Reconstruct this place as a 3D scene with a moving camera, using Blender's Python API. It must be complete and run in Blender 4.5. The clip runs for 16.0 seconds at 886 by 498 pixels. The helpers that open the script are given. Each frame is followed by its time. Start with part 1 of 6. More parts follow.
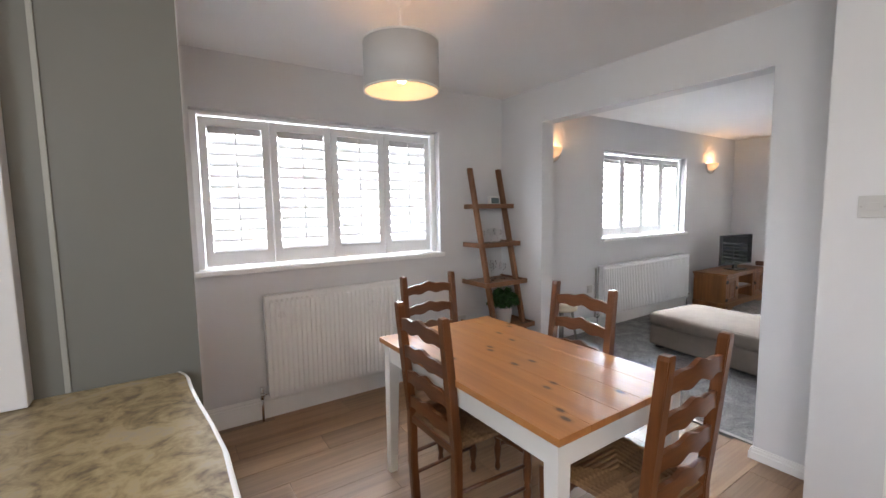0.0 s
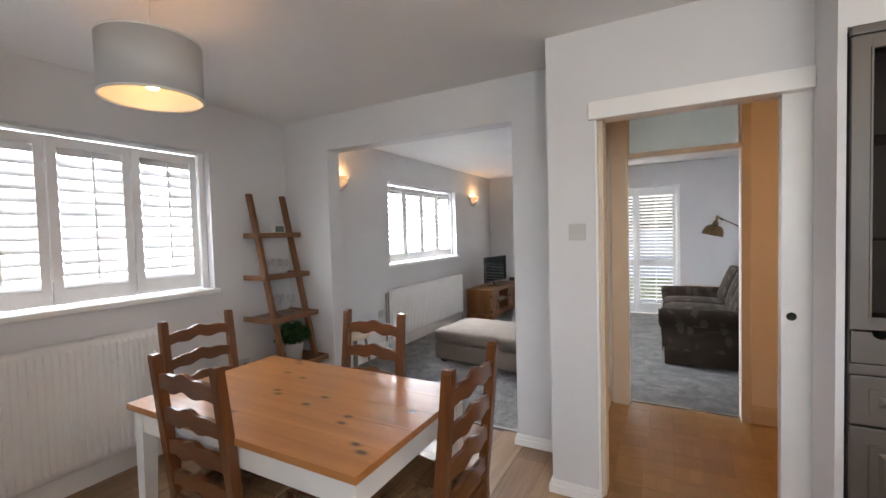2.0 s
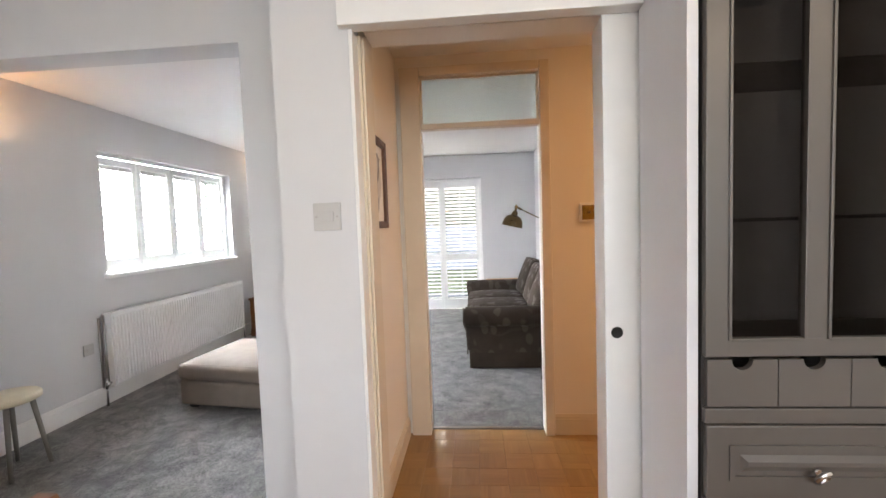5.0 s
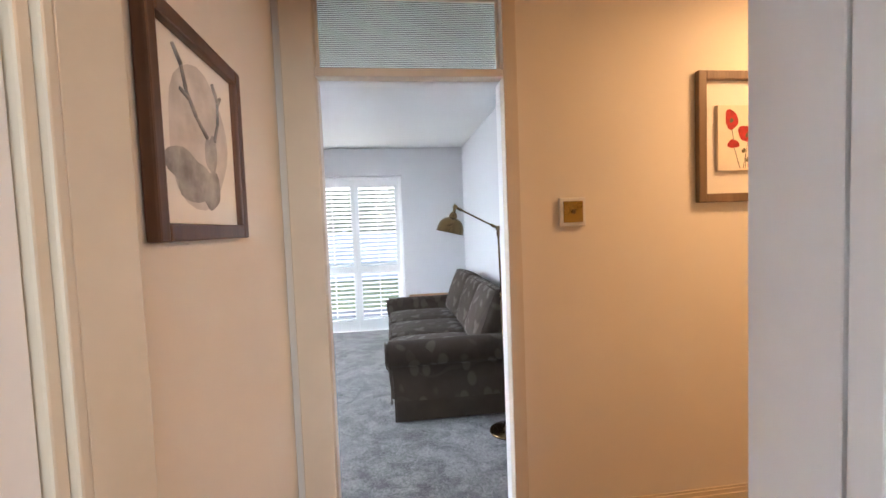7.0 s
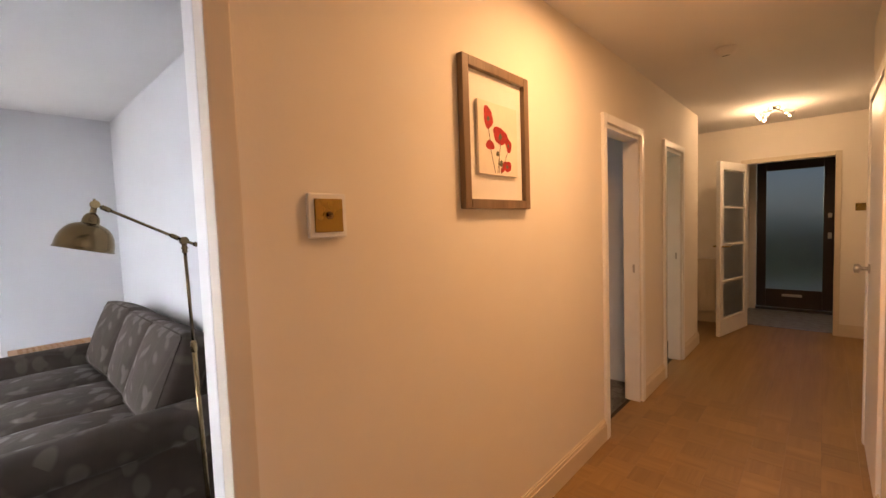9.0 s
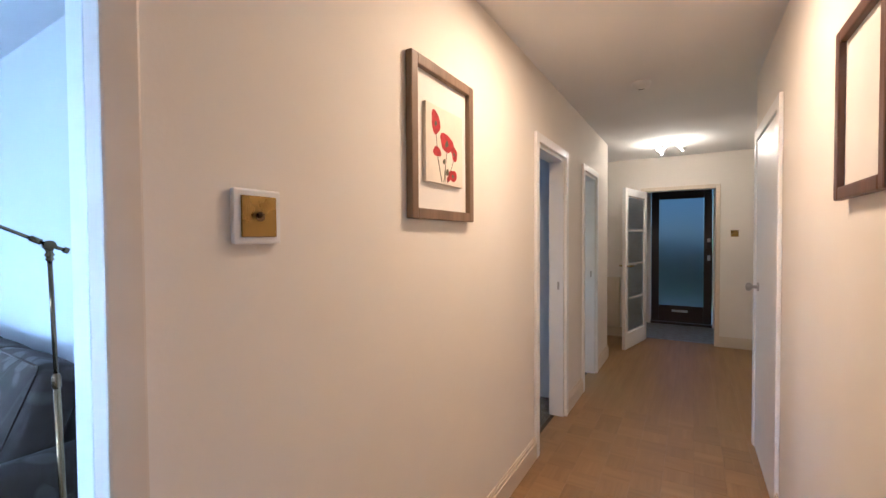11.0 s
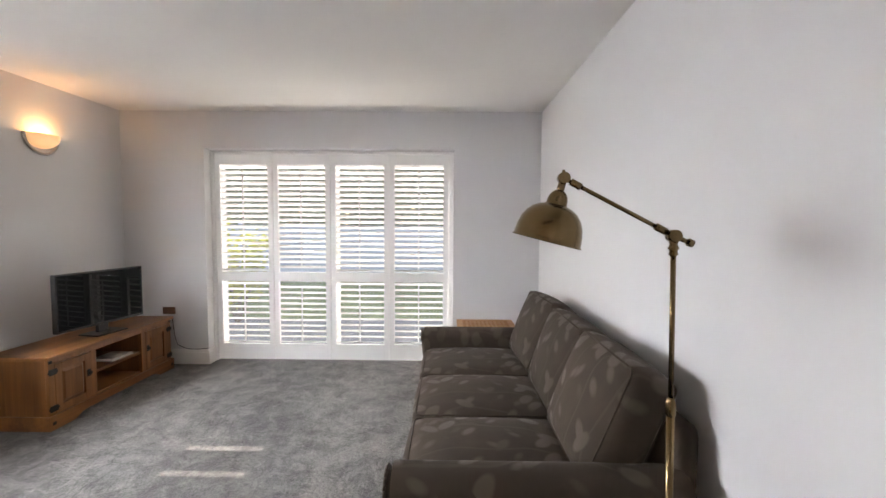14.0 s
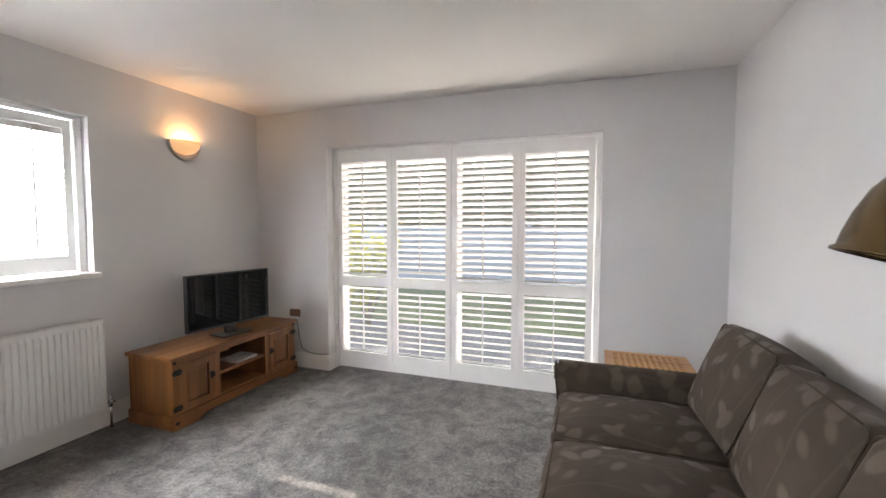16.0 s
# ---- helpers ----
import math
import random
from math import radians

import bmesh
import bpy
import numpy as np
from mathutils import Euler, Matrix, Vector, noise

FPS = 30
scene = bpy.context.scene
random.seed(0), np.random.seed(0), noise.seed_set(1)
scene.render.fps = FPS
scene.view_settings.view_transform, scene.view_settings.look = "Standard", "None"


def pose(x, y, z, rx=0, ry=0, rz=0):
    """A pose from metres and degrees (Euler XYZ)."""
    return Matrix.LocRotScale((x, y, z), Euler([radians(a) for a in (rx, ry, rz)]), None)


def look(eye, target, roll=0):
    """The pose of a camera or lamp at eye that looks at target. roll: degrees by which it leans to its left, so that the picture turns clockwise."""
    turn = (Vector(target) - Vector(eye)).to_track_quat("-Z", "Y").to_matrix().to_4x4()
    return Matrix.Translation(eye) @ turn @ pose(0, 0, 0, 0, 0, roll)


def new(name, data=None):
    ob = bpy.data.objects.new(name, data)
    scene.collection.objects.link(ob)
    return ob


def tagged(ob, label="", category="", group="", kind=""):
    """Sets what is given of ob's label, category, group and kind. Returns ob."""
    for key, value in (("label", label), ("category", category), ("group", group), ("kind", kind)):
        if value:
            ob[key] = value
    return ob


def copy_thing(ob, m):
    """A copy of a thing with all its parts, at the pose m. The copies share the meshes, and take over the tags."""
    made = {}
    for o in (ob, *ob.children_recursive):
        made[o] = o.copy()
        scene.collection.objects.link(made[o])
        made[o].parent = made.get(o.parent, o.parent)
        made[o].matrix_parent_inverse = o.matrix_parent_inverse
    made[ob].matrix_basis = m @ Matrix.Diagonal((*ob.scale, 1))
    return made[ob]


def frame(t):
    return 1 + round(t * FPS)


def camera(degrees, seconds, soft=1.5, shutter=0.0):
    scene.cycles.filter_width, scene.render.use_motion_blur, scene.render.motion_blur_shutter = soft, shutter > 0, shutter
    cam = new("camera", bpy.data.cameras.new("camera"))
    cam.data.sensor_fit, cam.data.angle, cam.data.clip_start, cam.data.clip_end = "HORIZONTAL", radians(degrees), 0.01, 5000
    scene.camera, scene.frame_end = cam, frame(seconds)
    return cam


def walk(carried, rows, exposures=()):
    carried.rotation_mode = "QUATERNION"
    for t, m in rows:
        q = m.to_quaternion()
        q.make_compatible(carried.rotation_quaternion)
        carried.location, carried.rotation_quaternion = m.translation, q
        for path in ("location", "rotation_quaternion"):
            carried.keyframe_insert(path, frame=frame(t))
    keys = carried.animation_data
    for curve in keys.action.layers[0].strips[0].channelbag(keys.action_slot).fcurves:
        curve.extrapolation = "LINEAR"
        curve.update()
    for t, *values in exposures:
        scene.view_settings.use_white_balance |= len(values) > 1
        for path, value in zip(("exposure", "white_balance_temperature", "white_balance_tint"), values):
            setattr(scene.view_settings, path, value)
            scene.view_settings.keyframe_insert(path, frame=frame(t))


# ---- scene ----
cam = camera(93.2, 16.0)
PATH = [
    (0, (1.994, 0.663, 1.431), (3.095, 2.322, 1.242), -0.9),
    (0.5, (2.001, 0.706, 1.424), (3.283, 2.235, 1.289), -1.1),
    (1, (2.006, 0.716, 1.424), (3.468, 2.077, 1.321), -1.4),
    (1.5, (2.017, 0.698, 1.429), (3.642, 1.861, 1.344), -1.5),
    (2, (2.032, 0.676, 1.429), (3.791, 1.627, 1.353), -1.6),
    (2.5, (2.07, 0.651, 1.427), (3.927, 1.391, 1.35), -1.8),
    (3, (2.155, 0.632, 1.422), (4.077, 1.182, 1.338), -1.9),
    (3.5, (2.351, 0.607, 1.409), (4.31, 1.004, 1.319), -2.0),
    (4, (2.548, 0.593, 1.41), (4.525, 0.88, 1.31), -2.0),
    (4.2, (2.629, 0.601, 1.4), (4.61, 0.852, 1.294), -2.0),
    (6.5, (3.756, 0.695, 1.372), (5.752, 0.624, 1.265), -2.1),
    (7, (3.976, 0.707, 1.378), (5.958, 0.459, 1.274), -2.2),
    (7.5, (4.207, 0.682, 1.368), (6.139, 0.175, 1.257), -2.4),
    (8, (4.38, 0.634, 1.375), (6.193, -0.203, 1.264), -2.4),
    (8.5, (4.556, 0.594, 1.371), (6.163, -0.591, 1.254), -2.3),
    (9, (4.68, 0.567, 1.387), (6.026, -0.907, 1.27), -2.0),
    (9.2, (4.719, 0.557, 1.384), (5.951, -1.016, 1.281), -2.1),
    (10.25, (4.8, 0.538, 1.376), (5.645, -1.275, 1.288), -1.2),
    (11.3, (4.875, 0.519, 1.368), (6.046, -1.103, 1.329), -0.2),
    (11.5, (4.895, 0.519, 1.367), (6.183, -1.01, 1.301), -0.6),
    (12, (5.01, 0.455, 1.362), (6.593, -0.765, 1.291), -0.1),
    (12.5, (5.12, 0.422, 1.37), (6.93, -0.426, 1.289), 0.4),
    (13, (5.246, 0.462, 1.367), (7.181, -0.037, 1.272), 0.7),
    (13.5, (5.433, 0.54, 1.382), (7.42, 0.328, 1.279), 0.7),
    (14, (5.564, 0.581, 1.383), (7.56, 0.604, 1.265), 0.4),
    (14.5, (5.745, 0.565, 1.367), (7.732, 0.756, 1.252), 0.1),
    (15, (5.9, 0.538, 1.381), (7.868, 0.876, 1.264), -0.1),
    (15.5, (6.062, 0.565, 1.372), (7.997, 1.057, 1.249), -0.1),
    (16, (6.251, 0.598, 1.381), (8.134, 1.263, 1.265), 0.1),
]
EXPOSURES = [(0, 1.9, 6450, 13), (1.2, 1.85, 6450, 13), (2, 1.7, 6600, 13), (2.6, 1.95, 6700, 13), (4, 2.4, 6650, 13), (6.5, 1.9, 6350, 11), (7, 2.3, 5950, 11), (8, 2.2, 6150, 14), (8.5, 2.05, 7300, 19), (9, 2.15, 6500, 17), (9.2, 2.2, 5800, 13), (11.4, 2.5, 4080, 4), (12, 2.2, 5100, 11), (12.6, 1.9, 6200, 14), (13.3, 1.85, 6850, 15), (14.5, 1.78, 7000, 15), (16, 1.75, 7000, 15)]
scene.view_settings.exposure = 0.0
walk(cam, [(t, look(eye, target, roll)) for t, eye, target, roll in PATH], EXPOSURES)

# ---- world and light ----
SUN_EL, SUN_AZ = 25.1, 87.0  # degrees up; degrees from +y towards +x
world = bpy.data.worlds.new("World")
scene.world = world
world.use_nodes = True
wn = world.node_tree
sky = wn.nodes.new("ShaderNodeTexSky")
sky.sky_type = "NISHITA"
sky.sun_disc = False
sky.sun_elevation = radians(SUN_EL)
sky.sun_rotation = radians(SUN_AZ)
back = wn.nodes["Background"]
wn.links.new(sky.outputs[0], back.inputs[0])
back.inputs[1].default_value = 0.08

sun = new("sun", bpy.data.lights.new("sun", "SUN"))
sun.data.energy, sun.data.angle, sun.data.color = 4.8, radians(0.5), (1.0, 0.94, 0.85)
sd = Vector((math.sin(radians(SUN_AZ)) * math.cos(radians(SUN_EL)), math.cos(radians(SUN_AZ)) * math.cos(radians(SUN_EL)), math.sin(radians(SUN_EL))))
sun.matrix_world = look(sd * 30, (0, 0, 0))


def window_light(name, at, target, w, h, watts, color=(0.86, 0.93, 1.0)):
    lamp = new(name, bpy.data.lights.new(name, "AREA"))
    lamp.data.shape, lamp.data.size, lamp.data.size_y = "RECTANGLE", w, h
    lamp.data.energy, lamp.data.color = watts, color
    lamp.matrix_world = look(at, target)
    return lamp


def bulb(name, at, watts, radius, color=(1.0, 0.62, 0.3)):
    lamp = new(name, bpy.data.lights.new(name, "POINT"))
    lamp.data.energy, lamp.data.shadow_soft_size, lamp.data.color = watts, radius, color
    lamp.location = at
    return lamp


window_light("sky_light_dining", (3.07, 4.02, 1.57), (3.07, 0, 1.57), 1.76, 1.0, 28)
window_light("sky_light_living", (7.17, 4.02, 1.57), (7.17, 0, 1.57), 1.76, 1.0, 97)
# fill lamp behind the viewer, added to brighten the dining side
window_light("fill_light_kitchen", (0.53, -0.2, 1.6), (3, -0.2, 1.7), 1.78, 1.08, 13)
bulb("kitchen_bulb", (1.5, 0.1, 2.36), 4.5, 0.03, (1.0, 0.8, 0.58))
bulb("kitchen_bulb", (2.4, -0.8, 2.36), 4.5, 0.03, (1.0, 0.8, 0.58))
bulb("pendant_bulb", (2.99, 2.5, 2.09), 0.3, 0.03, (1.0, 0.46, 0.17))
bulb("sconce_bulb", (5.36, 3.625, 2.035), 0.75, 0.025)
bulb("sconce_bulb", (8.77, 3.625, 2.035), 0.75, 0.025)
hall_lamp = window_light("hall_lamp", (5.08, -1.2, 2.40), (5.08, -1.2, 0), 0.25, 0.25, 5.2, (1.0, 0.53, 0.22))
hall_lamp.data.shape = "DISK"
for dx, dy in ((-0.12, 0.0), (0.1, 0.08), (0.08, -0.1)):
    bulb("spot_bulb", (5.07 + dx, -4.8 + dy, 2.30), 1.3, 0.03, (1.0, 0.64, 0.33))


# ---- materials ----
def nodes_of(name):
    m = bpy.data.materials.new(name)
    m.use_nodes = True
    t = m.node_tree
    return m, t, t.nodes, t.links, t.nodes["Principled BSDF"]


def ramp(n, l, src, stops):
    r = n.new("ShaderNodeValToRGB")
    els = r.color_ramp.elements
    while len(els) < len(stops):
        els.new(0.5)
    for e, (p, c) in zip(els, stops):
        e.position, e.color = p, (*c, 1)
    l.new(src, r.inputs[0])
    return r.outputs[0]


def noise_tex(n, l, coord, scale, detail=4, rough=0.55, stretch=None, distort=0.0):
    if stretch:
        mp = n.new("ShaderNodeMapping")
        mp.inputs["Scale"].default_value = stretch
        l.new(coord, mp.inputs[0])
        coord = mp.outputs[0]
    x = n.new("ShaderNodeTexNoise")
    x.inputs["Scale"].default_value, x.inputs["Detail"].default_value = scale, detail
    x.inputs["Roughness"].default_value, x.inputs["Distortion"].default_value = rough, distort
    l.new(coord, x.inputs["Vector"])
    return x.outputs[0]


def bump(n, l, height, strength, dist, p):
    b = n.new("ShaderNodeBump")
    b.inputs["Strength"].default_value, b.inputs["Distance"].default_value = strength, dist
    l.new(height, b.inputs["Height"])
    l.new(b.outputs[0], p.inputs["Normal"])
    return b


def mix(n, l, fac, a, b, kind="MIX"):
    x = n.new("ShaderNodeMix")
    x.data_type, x.blend_type = "RGBA", kind
    for sock, v in ((x.inputs[0], fac), (x.inputs[6], a), (x.inputs[7], b)):
        if isinstance(v, (int, float)):
            sock.default_value = v
        elif isinstance(v, tuple):
            sock.default_value = (*v, 1)
        else:
            l.new(v, sock)
    return x.outputs[2]


def math_node(n, l, op, a, b=0.0):
    x = n.new("ShaderNodeMath")
    x.operation = op
    for sock, v in zip(x.inputs, (a, b)):
        if isinstance(v, (int, float)):
            sock.default_value = v
        else:
            l.new(v, sock)
    return x.outputs[0]


def vec(c, k):
    return tuple(min(1, v * k) for v in c)


def plain(name, color, rough=0.5, metal=0.0, vary=0.05, scale=6.0, bumps=0.05, bump_scale=180.0, dist=0.002, coat=0.0, spec=0.5):
    """A painted or plain surface: slow blotches in colour and roughness, and a fine relief."""
    m, t, n, l, p = nodes_of(name)
    co = n.new("ShaderNodeTexCoord").outputs["Object"]
    a = noise_tex(n, l, co, scale)
    col = ramp(n, l, a, [(0.3, vec(color, 1 - vary)), (0.7, vec(color, 1 + vary))])
    l.new(col, p.inputs["Base Color"])
    rr = math_node(n, l, "MULTIPLY_ADD", a, 0.15)
    n[rr.node.name].inputs[2].default_value = rough - 0.07
    l.new(rr, p.inputs["Roughness"])
    p.inputs["Metallic"].default_value = metal
    p.inputs["Coat Weight"].default_value = coat
    p.inputs["Specular IOR Level"].default_value = spec
    if bumps:
        bump(n, l, noise_tex(n, l, co, bump_scale, 3), bumps, dist, p)
    return m


def wood(name, light, dark, grain="X", rough=0.42, scale=1.0, knots=0.0, coat=0.0, by_piece=0.0):
    m, t, n, l, p = nodes_of(name)
    tc = n.new("ShaderNodeTexCoord")
    co = tc.outputs["Object"]
    if by_piece:
        add = n.new("ShaderNodeVectorMath")
        add.operation = "ADD"
        info = n.new("ShaderNodeObjectInfo")
        sc = n.new("ShaderNodeVectorMath")
        sc.operation = "SCALE"
        comb = n.new("ShaderNodeCombineXYZ")
        for i in range(3):
            l.new(info.outputs["Random"], comb.inputs[i])
        l.new(comb.outputs[0], sc.inputs[0])
        sc.inputs["Scale"].default_value = 37.0
        l.new(co, add.inputs[0])
        l.new(sc.outputs[0], add.inputs[1])
        co = add.outputs[0]
    k = {"X": (0.7, 9, 9), "Y": (9, 0.7, 9), "Z": (9, 9, 0.7)}[grain]
    k2 = {"X": (1.2, 60, 60), "Y": (60, 1.2, 60), "Z": (60, 60, 1.2)}[grain]
    big = noise_tex(n, l, co, scale, 3, 0.5, k, 0.6)
    fine = noise_tex(n, l, co, scale, 4, 0.6, k2, 0.2)
    s = math_node(n, l, "ADD", math_node(n, l, "MULTIPLY", big, 0.65), math_node(n, l, "MULTIPLY", fine, 0.35))
    mid = tuple((a + b) / 2 for a, b in zip(light, dark))
    col = ramp(n, l, s, [(0.34, dark), (0.5, mid), (0.66, light)])
    if knots:
        kk = {"X": (0.55, 1.1, 0.2), "Y": (1.1, 0.55, 0.2), "Z": (1.1, 0.2, 0.55)}[grain]
        mp = n.new("ShaderNodeMapping")
        mp.inputs["Scale"].default_value = tuple(v * knots for v in kk)
        wob = n.new("ShaderNodeVectorMath")
        wob.operation = "ADD"
        l.new(co, mp.inputs[0])
        l.new(mp.outputs[0], wob.inputs[0])
        nn = n.new("ShaderNodeTexNoise")
        nn.inputs["Scale"].default_value = 9.0
        l.new(co, nn.inputs["Vector"])
        sc2 = n.new("ShaderNodeVectorMath")
        sc2.operation = "SCALE"
        sc2.inputs["Scale"].default_value = 0.10
        l.new(nn.outputs[1], sc2.inputs[0])
        l.new(sc2.outputs[0], wob.inputs[1])
        v = n.new("ShaderNodeTexVoronoi")
        v.voronoi_dimensions = "2D"
        v.inputs["Scale"].default_value = 1.0
        l.new(wob.outputs[0], v.inputs["Vector"])
        mask = ramp(n, l, v.outputs["Distance"], [(0.065, (1, 1, 1)), (0.09, (0.4, 0.4, 0.4)), (0.16, (0, 0, 0))])
        some = ramp(n, l, v.outputs["Color"], [(0.52, (0, 0, 0)), (0.55, (1, 1, 1))])
        mask = mix(n, l, 1.0, mask, some, "MULTIPLY")
        col = mix(n, l, mask, col, (dark[0] * 0.2, dark[1] * 0.14, dark[2] * 0.1))
    if by_piece:
        hs = n.new("ShaderNodeHueSaturation")
        vv = math_node(n, l, "MULTIPLY_ADD", info.outputs["Random"], by_piece)
        n[vv.node.name].inputs[2].default_value = 1.0 - by_piece / 2
        l.new(vv, hs.inputs["Value"])
        l.new(col, hs.inputs["Color"])
        col = hs.outputs[0]
    l.new(col, p.inputs["Base Color"])
    p.inputs["Roughness"].default_value = rough
    p.inputs["Coat Weight"].default_value = coat
    p.inputs["Coat Roughness"].default_value = 0.15
    bump(n, l, fine, 0.12, 0.002, p)
    return m


def glassy(name, color=(1, 1, 1), rough=0.0, ribs=0.0, lumps=0.0):
    m, t, n, l, p = nodes_of(name)
    p.inputs["Base Color"].default_value = (*color, 1)
    p.inputs["Transmission Weight"].default_value = 1.0
    p.inputs["Roughness"].default_value = rough
    p.inputs["IOR"].default_value = 1.45 if ribs or lumps else 1.02 if rough == 0 else 1.3
    co = n.new("ShaderNodeTexCoord").outputs["Object"]
    if ribs:
        w = n.new("ShaderNodeTexWave")
        w.bands_direction = "Z"
        w.inputs["Scale"].default_value = ribs
        l.new(co, w.inputs["Vector"])
        bump(n, l, w.outputs[1], 0.5, 0.004, p)
    if lumps:
        bump(n, l, noise_tex(n, l, co, lumps, 2), 0.6, 0.004, p)
    return m


def glow(name, color, strength):
    m, t, n, l, p = nodes_of(name)
    p.inputs["Base Color"].default_value = (*color, 1)
    p.inputs["Emission Color"].default_value = (*color, 1)
    p.inputs["Emission Strength"].default_value = strength
    p.inputs["Roughness"].default_value = 0.6
    return m


def carpet_mat():
    m, t, n, l, p = nodes_of("grey carpet")
    co = n.new("ShaderNodeTexCoord").outputs["Object"]
    pile = noise_tex(n, l, co, 95, 4, 0.8)
    tuft = noise_tex(n, l, co, 55, 4, 0.75)
    brush = noise_tex(n, l, co, 7.5, 6, 0.6, None, 0.6)
    broad = noise_tex(n, l, co, 1.3, 3)
    s = math_node(n, l, "ADD", math_node(n, l, "MULTIPLY", brush, 0.46), math_node(n, l, "MULTIPLY", tuft, 0.3))
    s = math_node(n, l, "ADD", s, math_node(n, l, "MULTIPLY", broad, 0.24))
    col = ramp(n, l, s, [(0.42, (0.065, 0.062, 0.060)), (0.5, (0.138, 0.132, 0.126)), (0.57, (0.22, 0.21, 0.198))])
    col = mix(n, l, 0.7, col, ramp(n, l, pile, [(0.40, (0.2, 0.2, 0.2)), (0.60, (1.15, 1.15, 1.15))]), "MULTIPLY")
    l.new(col, p.inputs["Base Color"])
    p.inputs["Roughness"].default_value = 0.95
    p.inputs["Specular IOR Level"].default_value = 0.1
    p.inputs["Sheen Weight"].default_value = 0.25
    h = math_node(n, l, "ADD", math_node(n, l, "MULTIPLY", tuft, 0.7), pile)
    bump(n, l, h, 0.7, 0.006, p)
    return m


def sofa_mat(name, floral):
    m, t, n, l, p = nodes_of(name)
    co = n.new("ShaderNodeTexCoord").outputs["Object"]
    weave = noise_tex(n, l, co, 420, 2)
    blot = noise_tex(n, l, co, 5, 3)
    col = ramp(n, l, blot, [(0.3, (0.037, 0.0265, 0.019)), (0.7, (0.053, 0.038, 0.028))])
    if floral:
        layers = []
        for turn, off in ((0.7, 0.0), (-0.85, 3.7), (2.2, 9.1)):
            mp = n.new("ShaderNodeMapping")
            mp.vector_type = "POINT"
            mp.inputs["Rotation"].default_value = (0.3, 0.2, turn)
            mp.inputs["Location"].default_value = (off, off * 0.7, off * 0.3)
            l.new(co, mp.inputs[0])
            sq = n.new("ShaderNodeMapping")
            sq.inputs["Scale"].default_value = (13, 6.5, 7)
            l.new(mp.outputs[0], sq.inputs[0])
            v = n.new("ShaderNodeTexVoronoi")
            v.inputs["Scale"].default_value = 1.0
            v.inputs["Randomness"].default_value = 0.9
            l.new(sq.outputs[0], v.inputs["Vector"])
            leaf = ramp(n, l, v.outputs["Distance"], [(0.30, (1, 1, 1)), (0.42, (0, 0, 0))])
            pick = ramp(n, l, v.outputs["Color"], [(0.52, (0, 0, 0)), (0.60, (1, 1, 1))])
            layers.append(mix(n, l, 1.0, leaf, pick, "MULTIPLY"))
        leaves = mix(n, l, 1.0, mix(n, l, 1.0, layers[0], layers[1], "LIGHTEN"), layers[2], "LIGHTEN")
        w = n.new("ShaderNodeTexWave")
        w.inputs["Scale"].default_value, w.inputs["Distortion"].default_value = 1.5, 9.0
        w.inputs["Detail"].default_value, w.inputs["Detail Scale"].default_value = 1.0, 1.2
        l.new(co, w.inputs["Vector"])
        stem = ramp(n, l, w.outputs[1], [(0.985, (0, 0, 0)), (0.997, (0.3, 0.3, 0.3))])
        mask = mix(n, l, 1.0, leaves, stem, "LIGHTEN")
        col = mix(n, l, mask, col, (0.067, 0.052, 0.0395))
        rr = n.new("ShaderNodeMapRange")
        l.new(mask, rr.inputs[0])
        rr.inputs[3].default_value, rr.inputs[4].default_value = 0.85, 0.55
        l.new(rr.outputs[0], p.inputs["Roughness"])
    else:
        p.inputs["Roughness"].default_value = 0.85
    l.new(col, p.inputs["Base Color"])
    p.inputs["Sheen Weight"].default_value = 0.05
    p.inputs["Sheen Tint"].default_value = (0.9, 0.85, 0.8, 1)
    p.inputs["Specular IOR Level"].default_value = 0.25
    bump(n, l, weave, 0.25, 0.002, p)
    return m


def worktop_mat():
    m, t, n, l, p = nodes_of("stone-look laminate")
    co = n.new("ShaderNodeTexCoord").outputs["Object"]
    a = noise_tex(n, l, co, 11, 6, 0.65, None, 1.2)
    b = noise_tex(n, l, co, 38, 4)
    s = math_node(n, l, "ADD", math_node(n, l, "MULTIPLY", a, 0.7), math_node(n, l, "MULTIPLY", b, 0.3))
    l.new(ramp(n, l, s, [(0.36, (0.12, 0.085, 0.05)), (0.46, (0.29, 0.225, 0.12)), (0.55, (0.42, 0.335, 0.19)), (0.66, (0.36, 0.31, 0.25))]), p.inputs["Base Color"])
    p.inputs["Roughness"].default_value = 0.35
    bump(n, l, b, 0.05, 0.002, p)
    return m


def leaf_mat(name, a, b):
    m, t, n, l, p = nodes_of(name)
    g = n.new("ShaderNodeNewGeometry")
    col = ramp(n, l, g.outputs["Random Per Island"], [(0.0, a), (1.0, b)])
    l.new(col, p.inputs["Base Color"])
    p.inputs["Roughness"].default_value = 0.5
    tr = n.new("ShaderNodeBsdfTranslucent")
    l.new(col, tr.inputs["Color"])
    mx = n.new("ShaderNodeMixShader")
    mx.inputs[0].default_value = 0.5
    l.new(p.outputs[0], mx.inputs[1])
    l.new(tr.outputs[0], mx.inputs[2])
    l.new(mx.outputs[0], n["Material Output"].inputs["Surface"])
    return m


